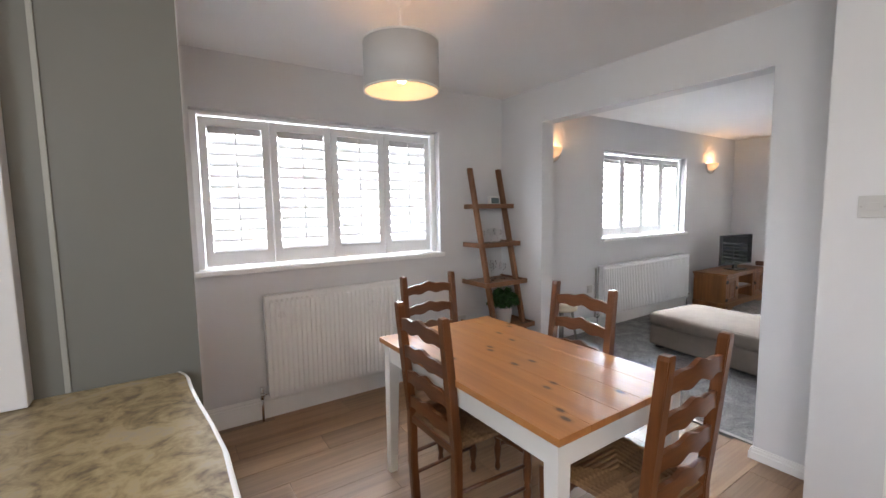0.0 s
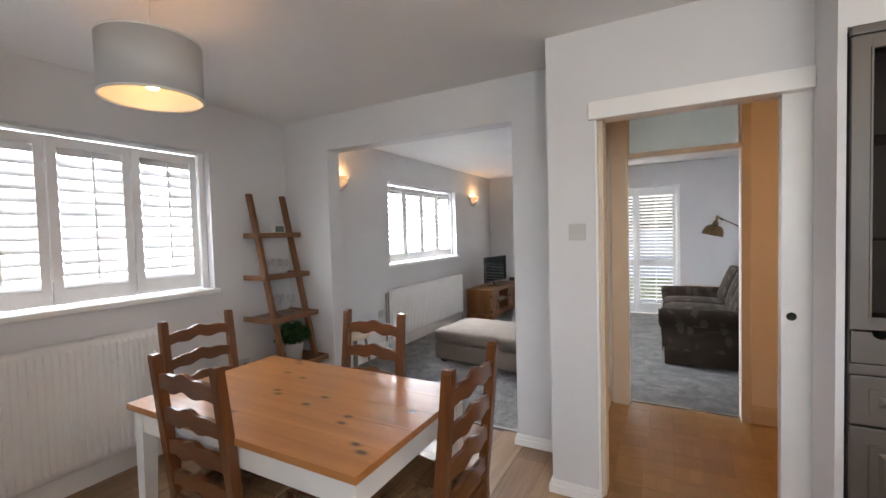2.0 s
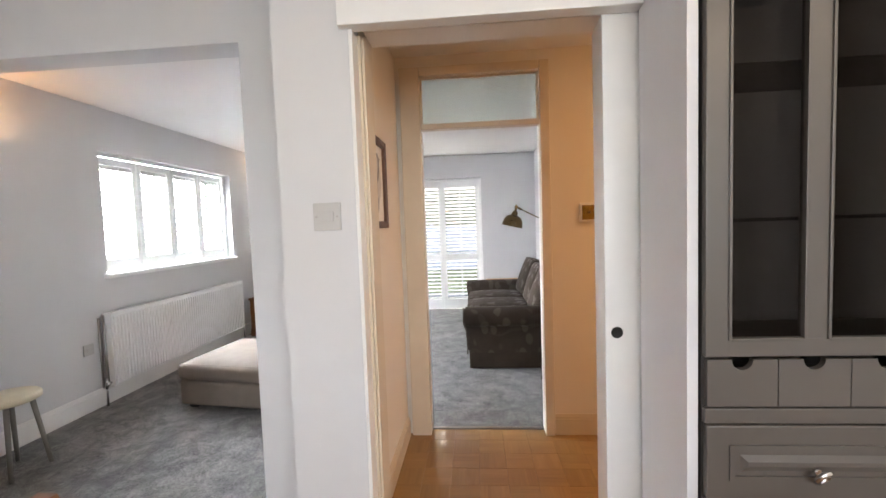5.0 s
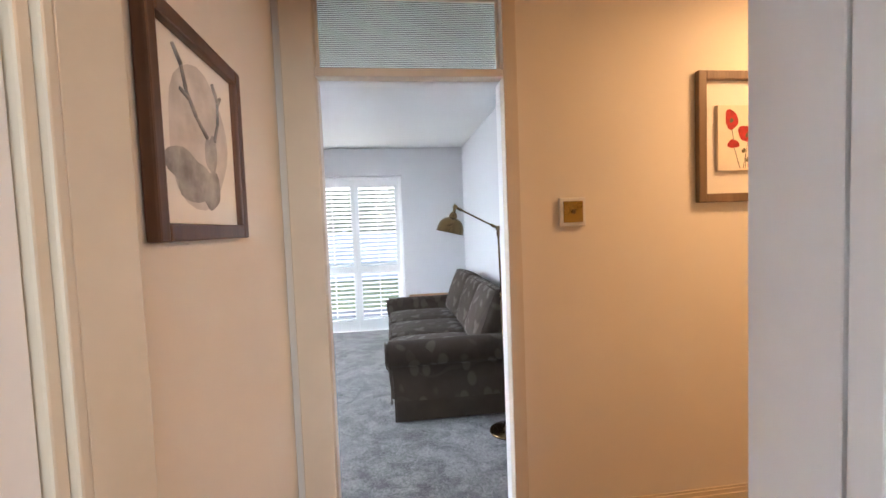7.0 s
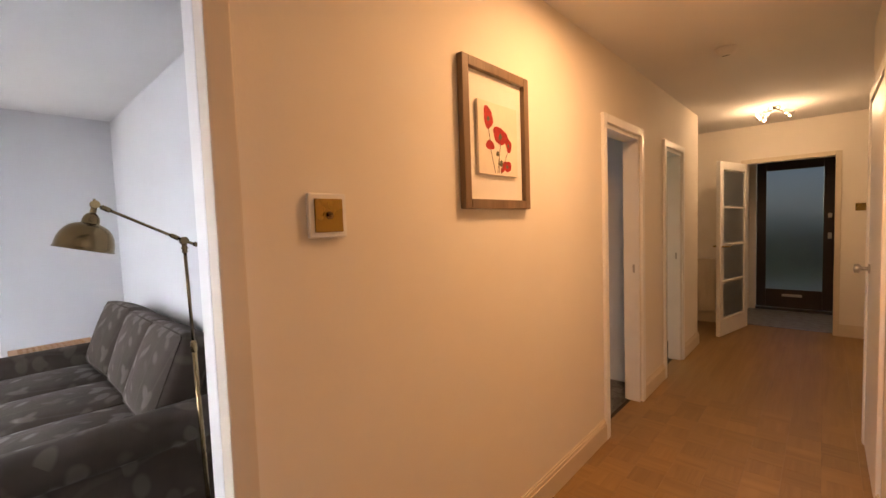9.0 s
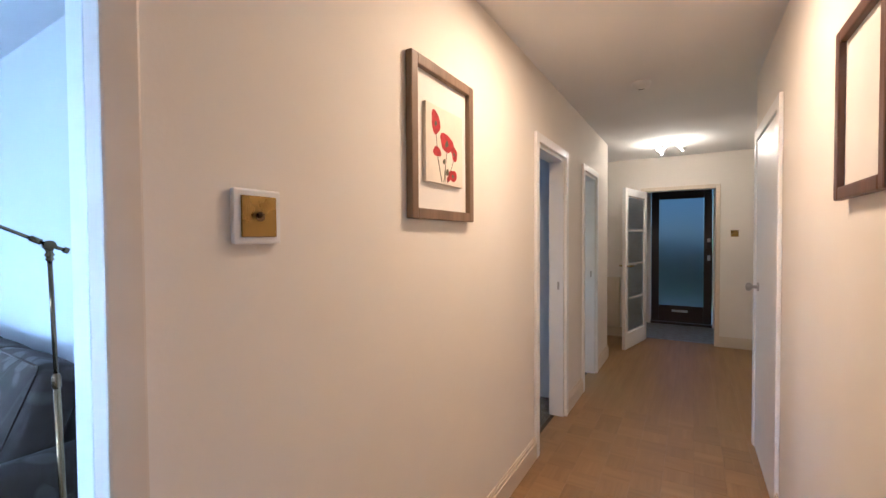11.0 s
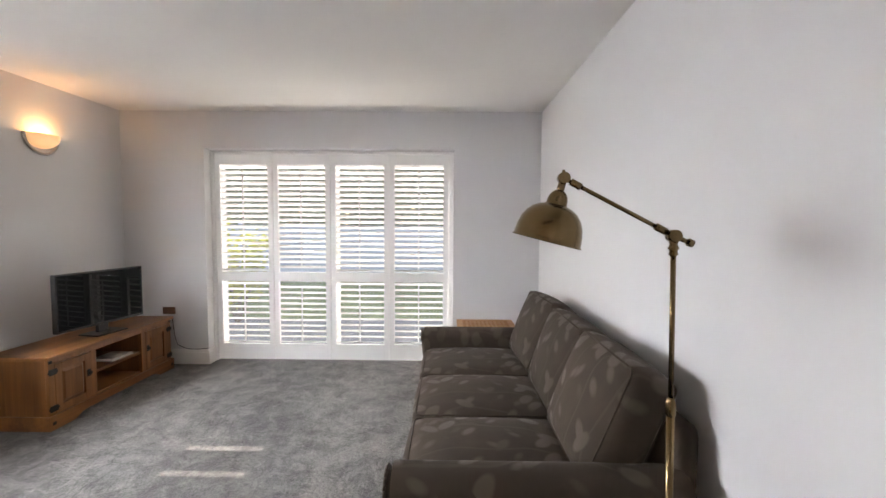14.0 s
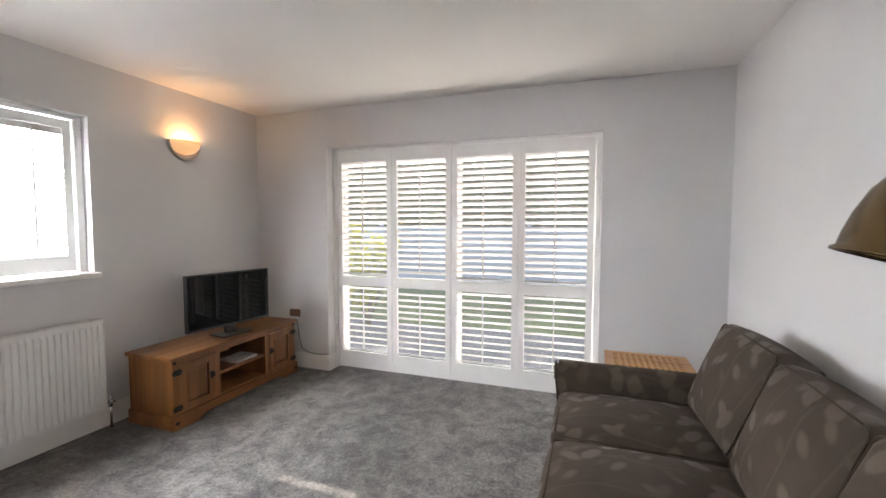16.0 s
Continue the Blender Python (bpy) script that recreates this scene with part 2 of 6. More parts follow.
M = {}
M["wall"] = plain("white wall paint", (0.64, 0.635, 0.64), 0.75, vary=0.025, scale=1.3, bumps=0.06, bump_scale=90, dist=0.003)
M["hallwall"] = plain("cream wall paint", (0.76, 0.71, 0.63), 0.7, vary=0.03, scale=1.5, bumps=0.10, bump_scale=70, dist=0.003)
M["ceiling"] = plain("white ceiling paint", (0.80, 0.79, 0.78), 0.85, vary=0.02, scale=1.0, bumps=0.04, bump_scale=60)
M["gloss"] = plain("white gloss paint", (0.80, 0.79, 0.77), 0.32, vary=0.03, scale=5, bumps=0.03, bump_scale=40)
M["cream"] = plain("cream gloss paint", (0.64, 0.555, 0.43), 0.35, vary=0.04, scale=5, bumps=0.03, bump_scale=40)
M["shutter"] = plain("white shutter lacquer", (0.84, 0.84, 0.84), 0.4, vary=0.015, bumps=0.0)
M["radiator"] = plain("white radiator enamel", (0.80, 0.795, 0.785), 0.3, vary=0.02, bumps=0.0)
M["plastic"] = plain("white plastic", (0.75, 0.74, 0.72), 0.35, vary=0.02, bumps=0.0)
M["oak"] = wood("oak plank", (0.33, 0.20, 0.108), (0.18, 0.104, 0.053), "X", 0.42, 1.2, 0.0, 0.0, 0.35)
M["parquet"] = wood("parquet block", (0.31, 0.185, 0.068), (0.225, 0.128, 0.044), "Y", 0.40, 2.0, 0.0, 0.04, 0.24)
M["pine"] = wood("lacquered pine", (0.46, 0.20, 0.060), (0.31, 0.118, 0.031), "Y", 0.28, 1.0, 8.0, 0.12)
M["palepine"] = wood("pale lacquered pine", (0.50, 0.30, 0.12), (0.38, 0.20, 0.075), "X", 0.35, 1.0, 0.0, 0.1)
M["chairwood"] = wood("brown-stained beech", (0.165, 0.058, 0.0175), (0.073, 0.024, 0.0076), "Z", 0.3, 1.4, 0.0, 0.3)
M["chairwood_x"] = wood("brown-stained beech rail", (0.175, 0.062, 0.019), (0.08, 0.027, 0.0088), "X", 0.3, 1.4, 0.0, 0.3)
M["rush"] = wood("woven rush", (0.33, 0.20, 0.10), (0.14, 0.075, 0.035), "X", 0.55, 3.0)
M["acacia"] = wood("warm brown shelf wood", (0.23, 0.105, 0.044), (0.12, 0.05, 0.02), "Z", 0.45, 1.2)
M["acacia_x"] = wood("warm brown shelf wood across", (0.23, 0.105, 0.044), (0.12, 0.05, 0.02), "X", 0.45, 1.2)
M["waxpine"] = wood("waxed rustic pine", (0.27, 0.108, 0.029), (0.13, 0.047, 0.012), "X", 0.45, 1.0, 4.0)
M["waxpine_z"] = wood("waxed rustic pine upright", (0.27, 0.108, 0.029), (0.13, 0.047, 0.012), "Z", 0.45, 1.0, 3.0)
M["sidewood"] = wood("oiled acacia slats", (0.50, 0.27, 0.11), (0.32, 0.15, 0.06), "Y", 0.45, 1.2)
M["framewood"] = wood("dark picture frame wood", (0.13, 0.055, 0.026), (0.06, 0.026, 0.013), "Z", 0.4, 1.6)
M["framegrey"] = wood("limed picture frame wood", (0.24, 0.16, 0.095), (0.13, 0.085, 0.05), "Z", 0.5, 1.6)
M["tablewhite"] = plain("off-white table paint", (0.72, 0.70, 0.66), 0.4, vary=0.03)
M["taupe"] = plain("taupe cabinet lacquer", (0.098, 0.084, 0.073), 0.4, vary=0.04, scale=3, bumps=0.02)
# far darker than the taupe front: shade inside the dresser is in this colour
M["taupe_in"] = plain("dark inside with added shade", (0.034, 0.029, 0.025), 0.6, vary=0.05)
M["greypanel"] = plain("grey-green panel", (0.135, 0.135, 0.118), 0.55, vary=0.03, scale=2)
M["trimgrey"] = plain("pale grey trim", (0.30, 0.30, 0.27), 0.5, vary=0.04)
M["worktop"] = worktop_mat()
M["carpet"] = carpet_mat()
M["sofa"] = sofa_mat("brown sofa fabric", False)
M["sofa_floral"] = sofa_mat("brown floral sofa fabric", True)
M["beige"] = plain("beige ottoman fabric", (0.215, 0.18, 0.15), 0.9, vary=0.07, scale=9, bumps=0.35, bump_scale=320, dist=0.002, spec=0.2)
M["brass"] = plain("antique brass", (0.215, 0.152, 0.075), 0.23, 1.0, vary=0.05, scale=2.5, bumps=0.0)
M["brass"].node_tree.nodes["Principled BSDF"].inputs["Anisotropic"].default_value = 0.6
M["brass_plate"] = plain("polished brass plate", (0.27, 0.185, 0.05), 0.28, 1.0, vary=0.08, bumps=0.0)
M["chrome"] = plain("chrome", (0.75, 0.75, 0.76), 0.15, 1.0, vary=0.03, bumps=0.0)
M["steel"] = plain("brushed steel", (0.45, 0.43, 0.41), 0.35, 1.0, vary=0.05, bumps=0.0)
M["iron"] = plain("black iron", (0.02, 0.018, 0.016), 0.5, 0.6, vary=0.1, bumps=0.1)
M["black"] = plain("black plastic", (0.012, 0.012, 0.013), 0.35, vary=0.05, bumps=0.0)
M["screen"] = plain("dark glossy screen", (0.003, 0.0034, 0.004), 0.0, vary=0.0, bumps=0.0, spec=0.12)
M["lcd"] = plain("grey display", (0.12, 0.16, 0.15), 0.25, vary=0.03, bumps=0.0)
M["shade"] = plain("grey fabric shade", (0.46, 0.455, 0.45), 0.5, vary=0.03, bumps=0.2, bump_scale=400)
M["shade_in"] = plain("pale shade lining", (0.72, 0.70, 0.66), 0.5, vary=0.02, bumps=0.0)
M["alabaster"] = glow("lit frosted bowl glass", (1.0, 0.60, 0.30), 0.17)
M["bulb"] = glow("lit bulb", (1.0, 0.62, 0.28), 5.0)
M["pane"] = glassy("window glass")


def hazed_glass():
    """Clear glazing plus a thin scattering film that catches the sun, imitating washed-out glare."""
    m, t, n, l, p = nodes_of("window glass with glare film")
    p.inputs["Transmission Weight"].default_value, p.inputs["Roughness"].default_value, p.inputs["IOR"].default_value = 1.0, 0.0, 1.02
    co = n.new("ShaderNodeTexCoord").outputs["Object"]
    tr = n.new("ShaderNodeBsdfTranslucent")
    tr.inputs["Color"].default_value = (0.80, 0.90, 1.0, 1)
    mx = n.new("ShaderNodeMixShader")
    l.new(ramp(n, l, noise_tex(n, l, co, 2.5, 3), [(0.3, (0.018, 0.018, 0.018)), (0.7, (0.026, 0.026, 0.026))]), mx.inputs[0])
    l.new(p.outputs[0], mx.inputs[1])
    l.new(tr.outputs[0], mx.inputs[2])
    l.new(mx.outputs[0], n["Material Output"].inputs["Surface"])
    return m


M["hazed"] = hazed_glass()
M["smoked"] = glassy("cabinet glass", (0.5, 0.47, 0.45), 0.0)
M["ribbed"] = glassy("ribbed glass", (0.86, 0.93, 0.86), 0.25, 42.0)
M["frosted_pale"] = glassy("pale frosted glass", (0.55, 0.62, 0.70), 0.35, 0.0, 40.0)
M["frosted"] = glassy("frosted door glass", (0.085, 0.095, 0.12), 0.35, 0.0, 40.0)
M["clear"] = glassy("drinking glass", (0.97, 0.98, 0.98))
M["clear"].node_tree.nodes["Principled BSDF"].inputs["IOR"].default_value = 1.04
M["darkdoor"] = plain("dark stained door", (0.022, 0.010, 0.008), 0.35, vary=0.1, bumps=0.05)
M["pot"] = plain("white glazed pot", (0.75, 0.73, 0.70), 0.3, vary=0.03)
M["leaf"] = leaf_mat("dark green leaves", (0.02, 0.06, 0.015), (0.05, 0.14, 0.035))
M["leaf_tree"] = leaf_mat("tree leaves", (0.075, 0.13, 0.06), (0.18, 0.26, 0.12))
M["leaf_yellow"] = leaf_mat("yellow-green leaves", (0.20, 0.26, 0.03), (0.42, 0.42, 0.05))
M["hedgecore"] = plain("dense inner hedge", (0.075, 0.115, 0.055), 0.9, vary=0.5, scale=9, bumps=0.8, bump_scale=18, dist=0.05)
M["bark"] = plain("bark", (0.10, 0.075, 0.055), 0.9, vary=0.2, bumps=0.5, bump_scale=30, dist=0.01)
M["grass"] = plain("mown lawn", (0.14, 0.20, 0.05), 0.9, vary=0.25, scale=2.5, bumps=0.6, bump_scale=60, dist=0.02)
M["paving"] = plain("pale paving slab", (0.15, 0.16, 0.19), 0.85, vary=0.15, scale=3, bumps=0.2, bump_scale=40)
M["fence"] = plain("pale blue-grey fence boards", (0.50, 0.58, 0.74), 0.8, vary=0.12, scale=4, bumps=0.2, bump_scale=25)
M["porchtile"] = plain("grey patterned porch tiles", (0.22, 0.24, 0.26), 0.4, vary=0.4, scale=14, bumps=0.05)
M["paper"] = plain("white picture mount", (0.76, 0.73, 0.68), 0.7, vary=0.03, bumps=0.02)
M["canvas"] = plain("cream canvas print", (0.74, 0.67, 0.55), 0.75, vary=0.06, scale=9, bumps=0.2, bump_scale=400)
M["wash"] = plain("grey watercolour wash", (0.30, 0.29, 0.28), 0.8, vary=0.5, scale=16, bumps=0.02)
M["wash_pale"] = plain("pale watercolour wash", (0.55, 0.52, 0.49), 0.8, vary=0.2, scale=12, bumps=0.02)
M["poppy"] = plain("poppy red ink", (0.36, 0.014, 0.012), 0.7, vary=0.35, scale=40, bumps=0.02)
M["poppy_dark"] = plain("dark green ink", (0.10, 0.09, 0.05), 0.7, vary=0.2, bumps=0.02)
M["brick"] = plain("pale render outside", (0.55, 0.52, 0.48), 0.9, vary=0.1, bumps=0.2)
M["stoolseat"] = plain("cream stool seat", (0.62, 0.55, 0.40), 0.5, vary=0.05)
M["greyleg"] = plain("grey painted leg", (0.20, 0.19, 0.17), 0.5, vary=0.05)
M["socketgrey"] = plain("off-white socket", (0.5, 0.49, 0.475), 0.4, vary=0.02, bumps=0.0)
M["silver"] = plain("metal threshold strip", (0.34, 0.32, 0.29), 0.55, 1.0, vary=0.06, bumps=0.0)
M["papers"] = plain("printed magazine", (0.5, 0.48, 0.46), 0.5, vary=0.3, scale=20, bumps=0.0)


# ---- mesh helpers ----
def box(bm, x0, x1, y0, y1, z0, z1, bevel=0.0, m=None):
    r = bmesh.ops.create_cube(bm, size=1.0)
    vs = r["verts"]
    for v in vs:
        v.co = Vector((x0 + (v.co.x + 0.5) * (x1 - x0), y0 + (v.co.y + 0.5) * (y1 - y0), z0 + (v.co.z + 0.5) * (z1 - z0)))
    if bevel:
        es = list({e for v in vs for e in v.link_edges})
        r = bmesh.ops.bevel(bm, geom=es, offset=bevel, segments=2, profile=0.6, affect="EDGES")
        vs = list({v for f in r["faces"] for v in f.verts} | {v for v in vs if v.is_valid})
    if m is not None:
        bmesh.ops.transform(bm, matrix=m, verts=[v for v in vs if v.is_valid])
    return vs


def boxes(*rows, bevel=0.0):
    bm = bmesh.new()
    for r in rows:
        box(bm, *r, bevel=bevel)
    return bm


def rod(bm, a, b, r0, r1=None, seg=12):
    r1 = r0 if r1 is None else r1
    a, b = Vector(a), Vector(b)
    d = b - a
    m = Matrix.Translation((a + b) / 2) @ d.to_track_quat("Z", "Y").to_matrix().to_4x4()
    r = bmesh.ops.create_cone(bm, cap_ends=True, segments=seg, radius1=r0, radius2=r1, depth=d.length, matrix=m)
    for v in r["verts"]:
        for f in v.link_faces:
            if len(f.verts) == 4:
                f.smooth = True


def lathe(bm, profile, m=None, seg=24, sweep=360.0, smooth=True):
    """Turn a list of (radius, height) round z."""
    m = m or Matrix()
    closed = sweep >= 360
    cols = seg if closed else seg + 1
    rings = []
    for i in range(cols):
        a = radians(sweep) * i / seg
        rings.append([bm.verts.new(m @ Vector((r * math.cos(a), r * math.sin(a), z))) for r, z in profile])
    for i in range(seg):
        p, q = rings[i], rings[(i + 1) % cols]
        for j in range(len(profile) - 1):
            f = bm.faces.new((p[j], q[j], q[j + 1], p[j + 1]))
            f.smooth = smooth


def prism(bm, outline, depth, m=None):
    """A flat outline in x, z pushed along y by depth."""
    m = m or Matrix()
    a = [bm.verts.new(m @ Vector((x, 0, z))) for x, z in outline]
    b = [bm.verts.new(m @ Vector((x, depth, z))) for x, z in outline]
    k = len(outline)
    bm.faces.new(a)
    bm.faces.new(b[::-1])
    for i in range(k):
        bm.faces.new((a[i], b[i], b[(i + 1) % k], a[(i + 1) % k]))
    bmesh.ops.recalc_face_normals(bm, faces=bm.faces)


def mesh_of(name, bm, material):
    me = bpy.data.meshes.new(name)
    bm.normal_update()
    bm.to_mesh(me)
    bm.free()
    me.materials.append(material)
    return me


def part(name, bm, material, parent, label=""):
    ob = new(name, mesh_of(name, bm, material))
    ob.parent = parent
    return tagged(ob, label) if label else ob


def piece(name, me, parent, at, turn=(0, 0, 0)):
    ob = new(name, me)
    ob.parent = parent
    ob.location, ob.rotation_euler = at, turn
    return ob


def thing(name, label, category, at=(0, 0, 0), rz=0.0, group="", kind=""):
    ob = new(name)
    ob.empty_display_size = 0.1
    ob.matrix_world = pose(*at, 0, 0, rz)
    return tagged(ob, label, category, group, kind)


def solid(name, bm, material, label, category, group="", kind=""):
    return tagged(new(name, mesh_of(name, bm, material)), label, category, group, kind)


def setting(name, rows, material, label, category="wall"):
    return solid(name, boxes(*rows), material, label, category, "", "structure")


def soft_box(x, y, z, r, puff=0.0, seg=10):
    """A cushion: a rounded box with bulging faces, centred in x and y, standing on z=0."""
    bm = bmesh.new()
    bmesh.ops.create_cube(bm, size=2.0)
    bmesh.ops.subdivide_edges(bm, edges=bm.edges[:], cuts=seg, use_grid_fill=True)
    h = Vector((x / 2, y / 2, z / 2))
    for v in bm.verts:
        c = v.co.copy()
        p = Vector((c.x * h.x, c.y * h.y, c.z * h.z))
        inner = Vector([max(-(h[i] - r), min(h[i] - r, p[i])) for i in range(3)])
        d = p - inner
        if d.length > 0:
            p = inner + d.normalized() * min(r, d.length)
        k = (1 - c.x * c.x) * (1 - c.y * c.y), (1 - c.y * c.y) * (1 - c.z * c.z), (1 - c.x * c.x) * (1 - c.z * c.z)
        p.z += puff * k[0] * (1 if c.z > 0 else -0.2) * (abs(c.z) ** 4)
        p.x += 0.5 * puff * k[1] * c.x * abs(c.x) ** 3
        p.y += 0.5 * puff * k[2] * c.y * abs(c.y) ** 3
        v.co = p + Vector((0, 0, h.z))
    for f in bm.faces:
        f.smooth = True
    return bm


# ---- the rooms ----
H = 2.437
T = 2.75  # top of walls
wall_w = M["wall"]
# north wall with the two windows, outside face at 4.0
setting("wall_north", [
    (0.5, 2.16, 3.70, 4.0, -0.1, T), (3.985, 6.25, 3.70, 4.0, -0.1, T), (8.09, 9.86, 3.70, 4.0, -0.1, T),
    (2.16, 3.985, 3.70, 4.0, -0.1, 1.04), (2.16, 3.985, 3.70, 4.0, 2.08, T),
    (6.25, 8.09, 3.70, 4.0, -0.1, 1.04), (6.25, 8.09, 3.70, 4.0, 2.08, T)], wall_w, "white painted plaster wall with two shuttered windows")
setting("wall_east", [
    (9.56, 9.86, -0.29, 0.527, -0.1, T), (9.56, 9.86, 2.906, 3.70, -0.1, T), (9.56, 9.86, 0.527, 2.906, 2.087, T)],
    wall_w, "white painted plaster wall with wide patio window")
setting("wall_opening", [
    (4.69, 4.83, 3.19, 3.70, -0.1, T), (4.69, 4.83, 1.579, 3.19, 2.147, T), (4.69, 4.83, 1.25, 1.579, -0.1, T)],
    wall_w, "white painted wall with wide square opening")
setting("wall_living_south", [(5.73, 9.86, -0.42, -0.29, -0.1, T)], wall_w, "white painted plaster wall behind the sofa")
# the hall's north wall: hall face and living face in one thickness
setting("wall_hall_north", [(4.47, 5.69, 1.12, 1.185, -0.1, T)], M["hallwall"], "cream painted hallway wall")
setting("wall_living_west", [(4.47, 5.77, 1.185, 1.25, -0.1, T), (5.73, 5.77, -0.29, 0.165, -0.1, T), (5.73, 5.77, 1.09, 1.185, -0.1, T), (5.73, 5.77, 0.165, 1.09, 2.36, T)],
        wall_w, "white painted plaster wall")
setting("wall_switch", [(4.28, 4.47, 1.005, 1.245, -0.1, T), (4.36, 4.47, -1.0, 0.13, -0.1, T), (4.36, 4.47, 0.13, 1.005, 2.03, T), (4.28, 4.36, 0.15, 1.005, 2.066, T)], wall_w, "white painted wall beside the sliding door")
setting("wall_stub", [(4.02, 4.295, 0.125, 0.15, -0.1, T), (4.02, 4.36, -0.86, 0.125, 2.105, T), (4.02, 4.36, -1.5, -0.86, -0.1, T)], wall_w, "white boxed-in wall round the dresser")
# hall east wall with two open doorways, and the living-room door beside it
setting("wall_hall_east", [
    (5.69, 5.73, -2.04, 0.165, -0.1, T), (5.69, 5.73, 1.09, 1.12, -0.1, T), (5.69, 5.73, 0.165, 1.09, 2.36, T),
    (5.69, 5.79, -3.34, -2.70, -0.1, T), (5.69, 5.79, -4.60, -3.90, -0.1, T),
    (5.69, 5.79, -2.70, -2.04, 1.975, T), (5.69, 5.79, -3.90, -3.34, 1.975, T)], M["hallwall"], "cream painted hallway wall with doorways")
setting("wall_hall_west", [(4.37, 4.48, -2.08, -1.0, -0.1, T), (4.37, 4.48, -3.0, -2.86, -0.1, T), (4.08, 4.18, -5.75, -3.0, -0.1, T), (4.18, 4.37, -3.0, -2.94, -0.1, T), (4.37, 4.48, -2.86, -2.08, 2.0, T), (4.475, 4.487, -1.0, 0.13, -0.1, T)],
        M["hallwall"], "cream painted hallway wall")
setting("wall_hall_end", [(4.08, 4.60, -5.87, -5.75, -0.1, T), (5.40, 6.6, -5.87, -5.75, -0.1, T), (4.60, 5.40, -5.87, -5.75, 1.99, T), (6.5, 6.6, -5.75, -4.6, -0.1, T), (5.79, 6.6, -4.6, -4.5, -0.1, T)],
        M["hallwall"], "cream painted hallway end wall")
setting("wall_porch", [(4.38, 4.50, -7.1, -5.87, -0.1, T), (5.50, 5.62, -7.1, -5.87, -0.1, T), (4.50, 4.58, -7.1, -7.0, -0.1, T), (5.42, 5.50, -7.1, -7.0, -0.1, T), (4.58, 5.42, -7.1, -7.0, 2.12, T)],
        M["hallwall"], "cream painted porch wall")
# the east side has an unseen opening, added to let daylight into this room
setting("wall_bedroom", [(8.4, 8.5, -4.5, -1.3, -0.1, T), (8.4, 8.5, -0.6, -0.42, -0.1, T), (8.4, 8.5, -1.3, -0.6, -0.1, 0.9), (8.4, 8.5, -1.3, -0.6, 2.1, T), (5.79, 8.4, -3.06, -3.0, -0.1, T)],
        wall_w, "pale painted wall of the dim room beyond")
# west side: unseen opening, added only to hold the kitchen fill lamp
setting("wall_kitchen", [(0.5, 0.6, -1.7, -1.1, -0.1, T), (0.5, 0.6, 0.7, 3.70, -0.1, T), (0.5, 0.6, -1.1, 0.7, -0.1, 1.05), (0.5, 0.6, -1.1, 0.7, 2.15, T), (0.5, 4.02, -1.7, -1.5, -0.1, T), (0.6, 2.07, 2.27, 2.34, -0.1, T), (1.99, 2.07, 2.34, 3.70, -0.1, T)], wall_w, "white painted kitchen wall with an added unseen opening for the fill lamp")
solid("ceiling", boxes((0.5, 9.9, -0.35, 4.0, H, H + 0.1), (0.5, 5.72, -1.7, -0.35, H + 0.0005, H + 0.1), (5.72, 8.5, -4.6, -0.35, H + 0.0005, H + 0.1), (4.05, 5.72, -7.2, -1.7, H + 0.0005, H + 0.1), (5.72, 6.7, -7.2, -4.6, H + 0.0005, H + 0.1)),
      M["ceiling"], "plain white painted ceiling", "ceiling", "", "structure")
setting("roof", [(0.3, 10.1, -7.3, 4.2, T + 0.02, T + 0.12)], M["brick"], "flat roof over the rooms", "roof")

floor_sub = setting("floor", [(0.5, 4.85, -1.7, 3.75, -0.1, -0.008), (4.85, 9.87, -0.35, 3.75, -0.1, -0.02), (5.72, 9.87, -0.35, 1.2, -0.1, -0.021), (4.36, 6.6, -5.87, 1.2, -0.1, -0.009), (4.08, 4.36, -5.87, -3.0, -0.1, -0.0095)],
                    M["taupe_in"], "dark gaps under the wooden floors", "floor")


def carpet(name, rows, label):
    bm = bmesh.new()
    for r in rows:
        box(bm, *r)
    return solid(name, bm, M["carpet"], label, "carpet", "", "structure")


carpet("carpet", [(4.86, 9.72, 1.25, 3.70, -0.02, 0.006), (5.765, 9.72, -0.29, 1.25, -0.02, 0.006)], "mottled grey cut-pile fitted carpet")
carpet("bedroom_carpet", [(5.79, 8.4, -4.5, -0.42, -0.02, 0.004)], "dark grey fitted carpet in the next room")
setting("porch_floor", [(4.50, 5.50, -7.0, -5.87, -0.1, -0.002)], M["porchtile"], "grey patterned tiles in the porch", "floor")
setting("threshold", [(4.83, 4.86, 1.25, 3.70, -0.01, 0.009)], M["silver"], "slim metal threshold strip between wood and carpet", "threshold")
setting("threshold_hall", [(5.74, 5.77, 0.225, 0.965, -0.01, 0.009)], M["silver"], "slim metal threshold strip at the living room door", "threshold")


def skirting(name, runs, material, label, h=0.135):
    """Each run: from x,y to x,y, and the side on which the room lies."""
    bm = bmesh.new()
    for x0, y0, x1, y1, nx, ny in runs:
        for d, z0, z1 in ((0.018, 0, h - 0.028), (0.012, h - 0.028, h - 0.01), (0.006, h - 0.01, h)):
            if nx:
                box(bm, min(x0, x0 + nx * d), max(x0, x0 + nx * d), min(y0, y1), max(y0, y1), z0, z1)
            else:
                box(bm, min(x0, x1), max(x0, x1), min(y0, y0 + ny * d), max(y0, y0 + ny * d), z0, z1)
    return solid(name, bm, material, label, "skirting board", "", "structure")


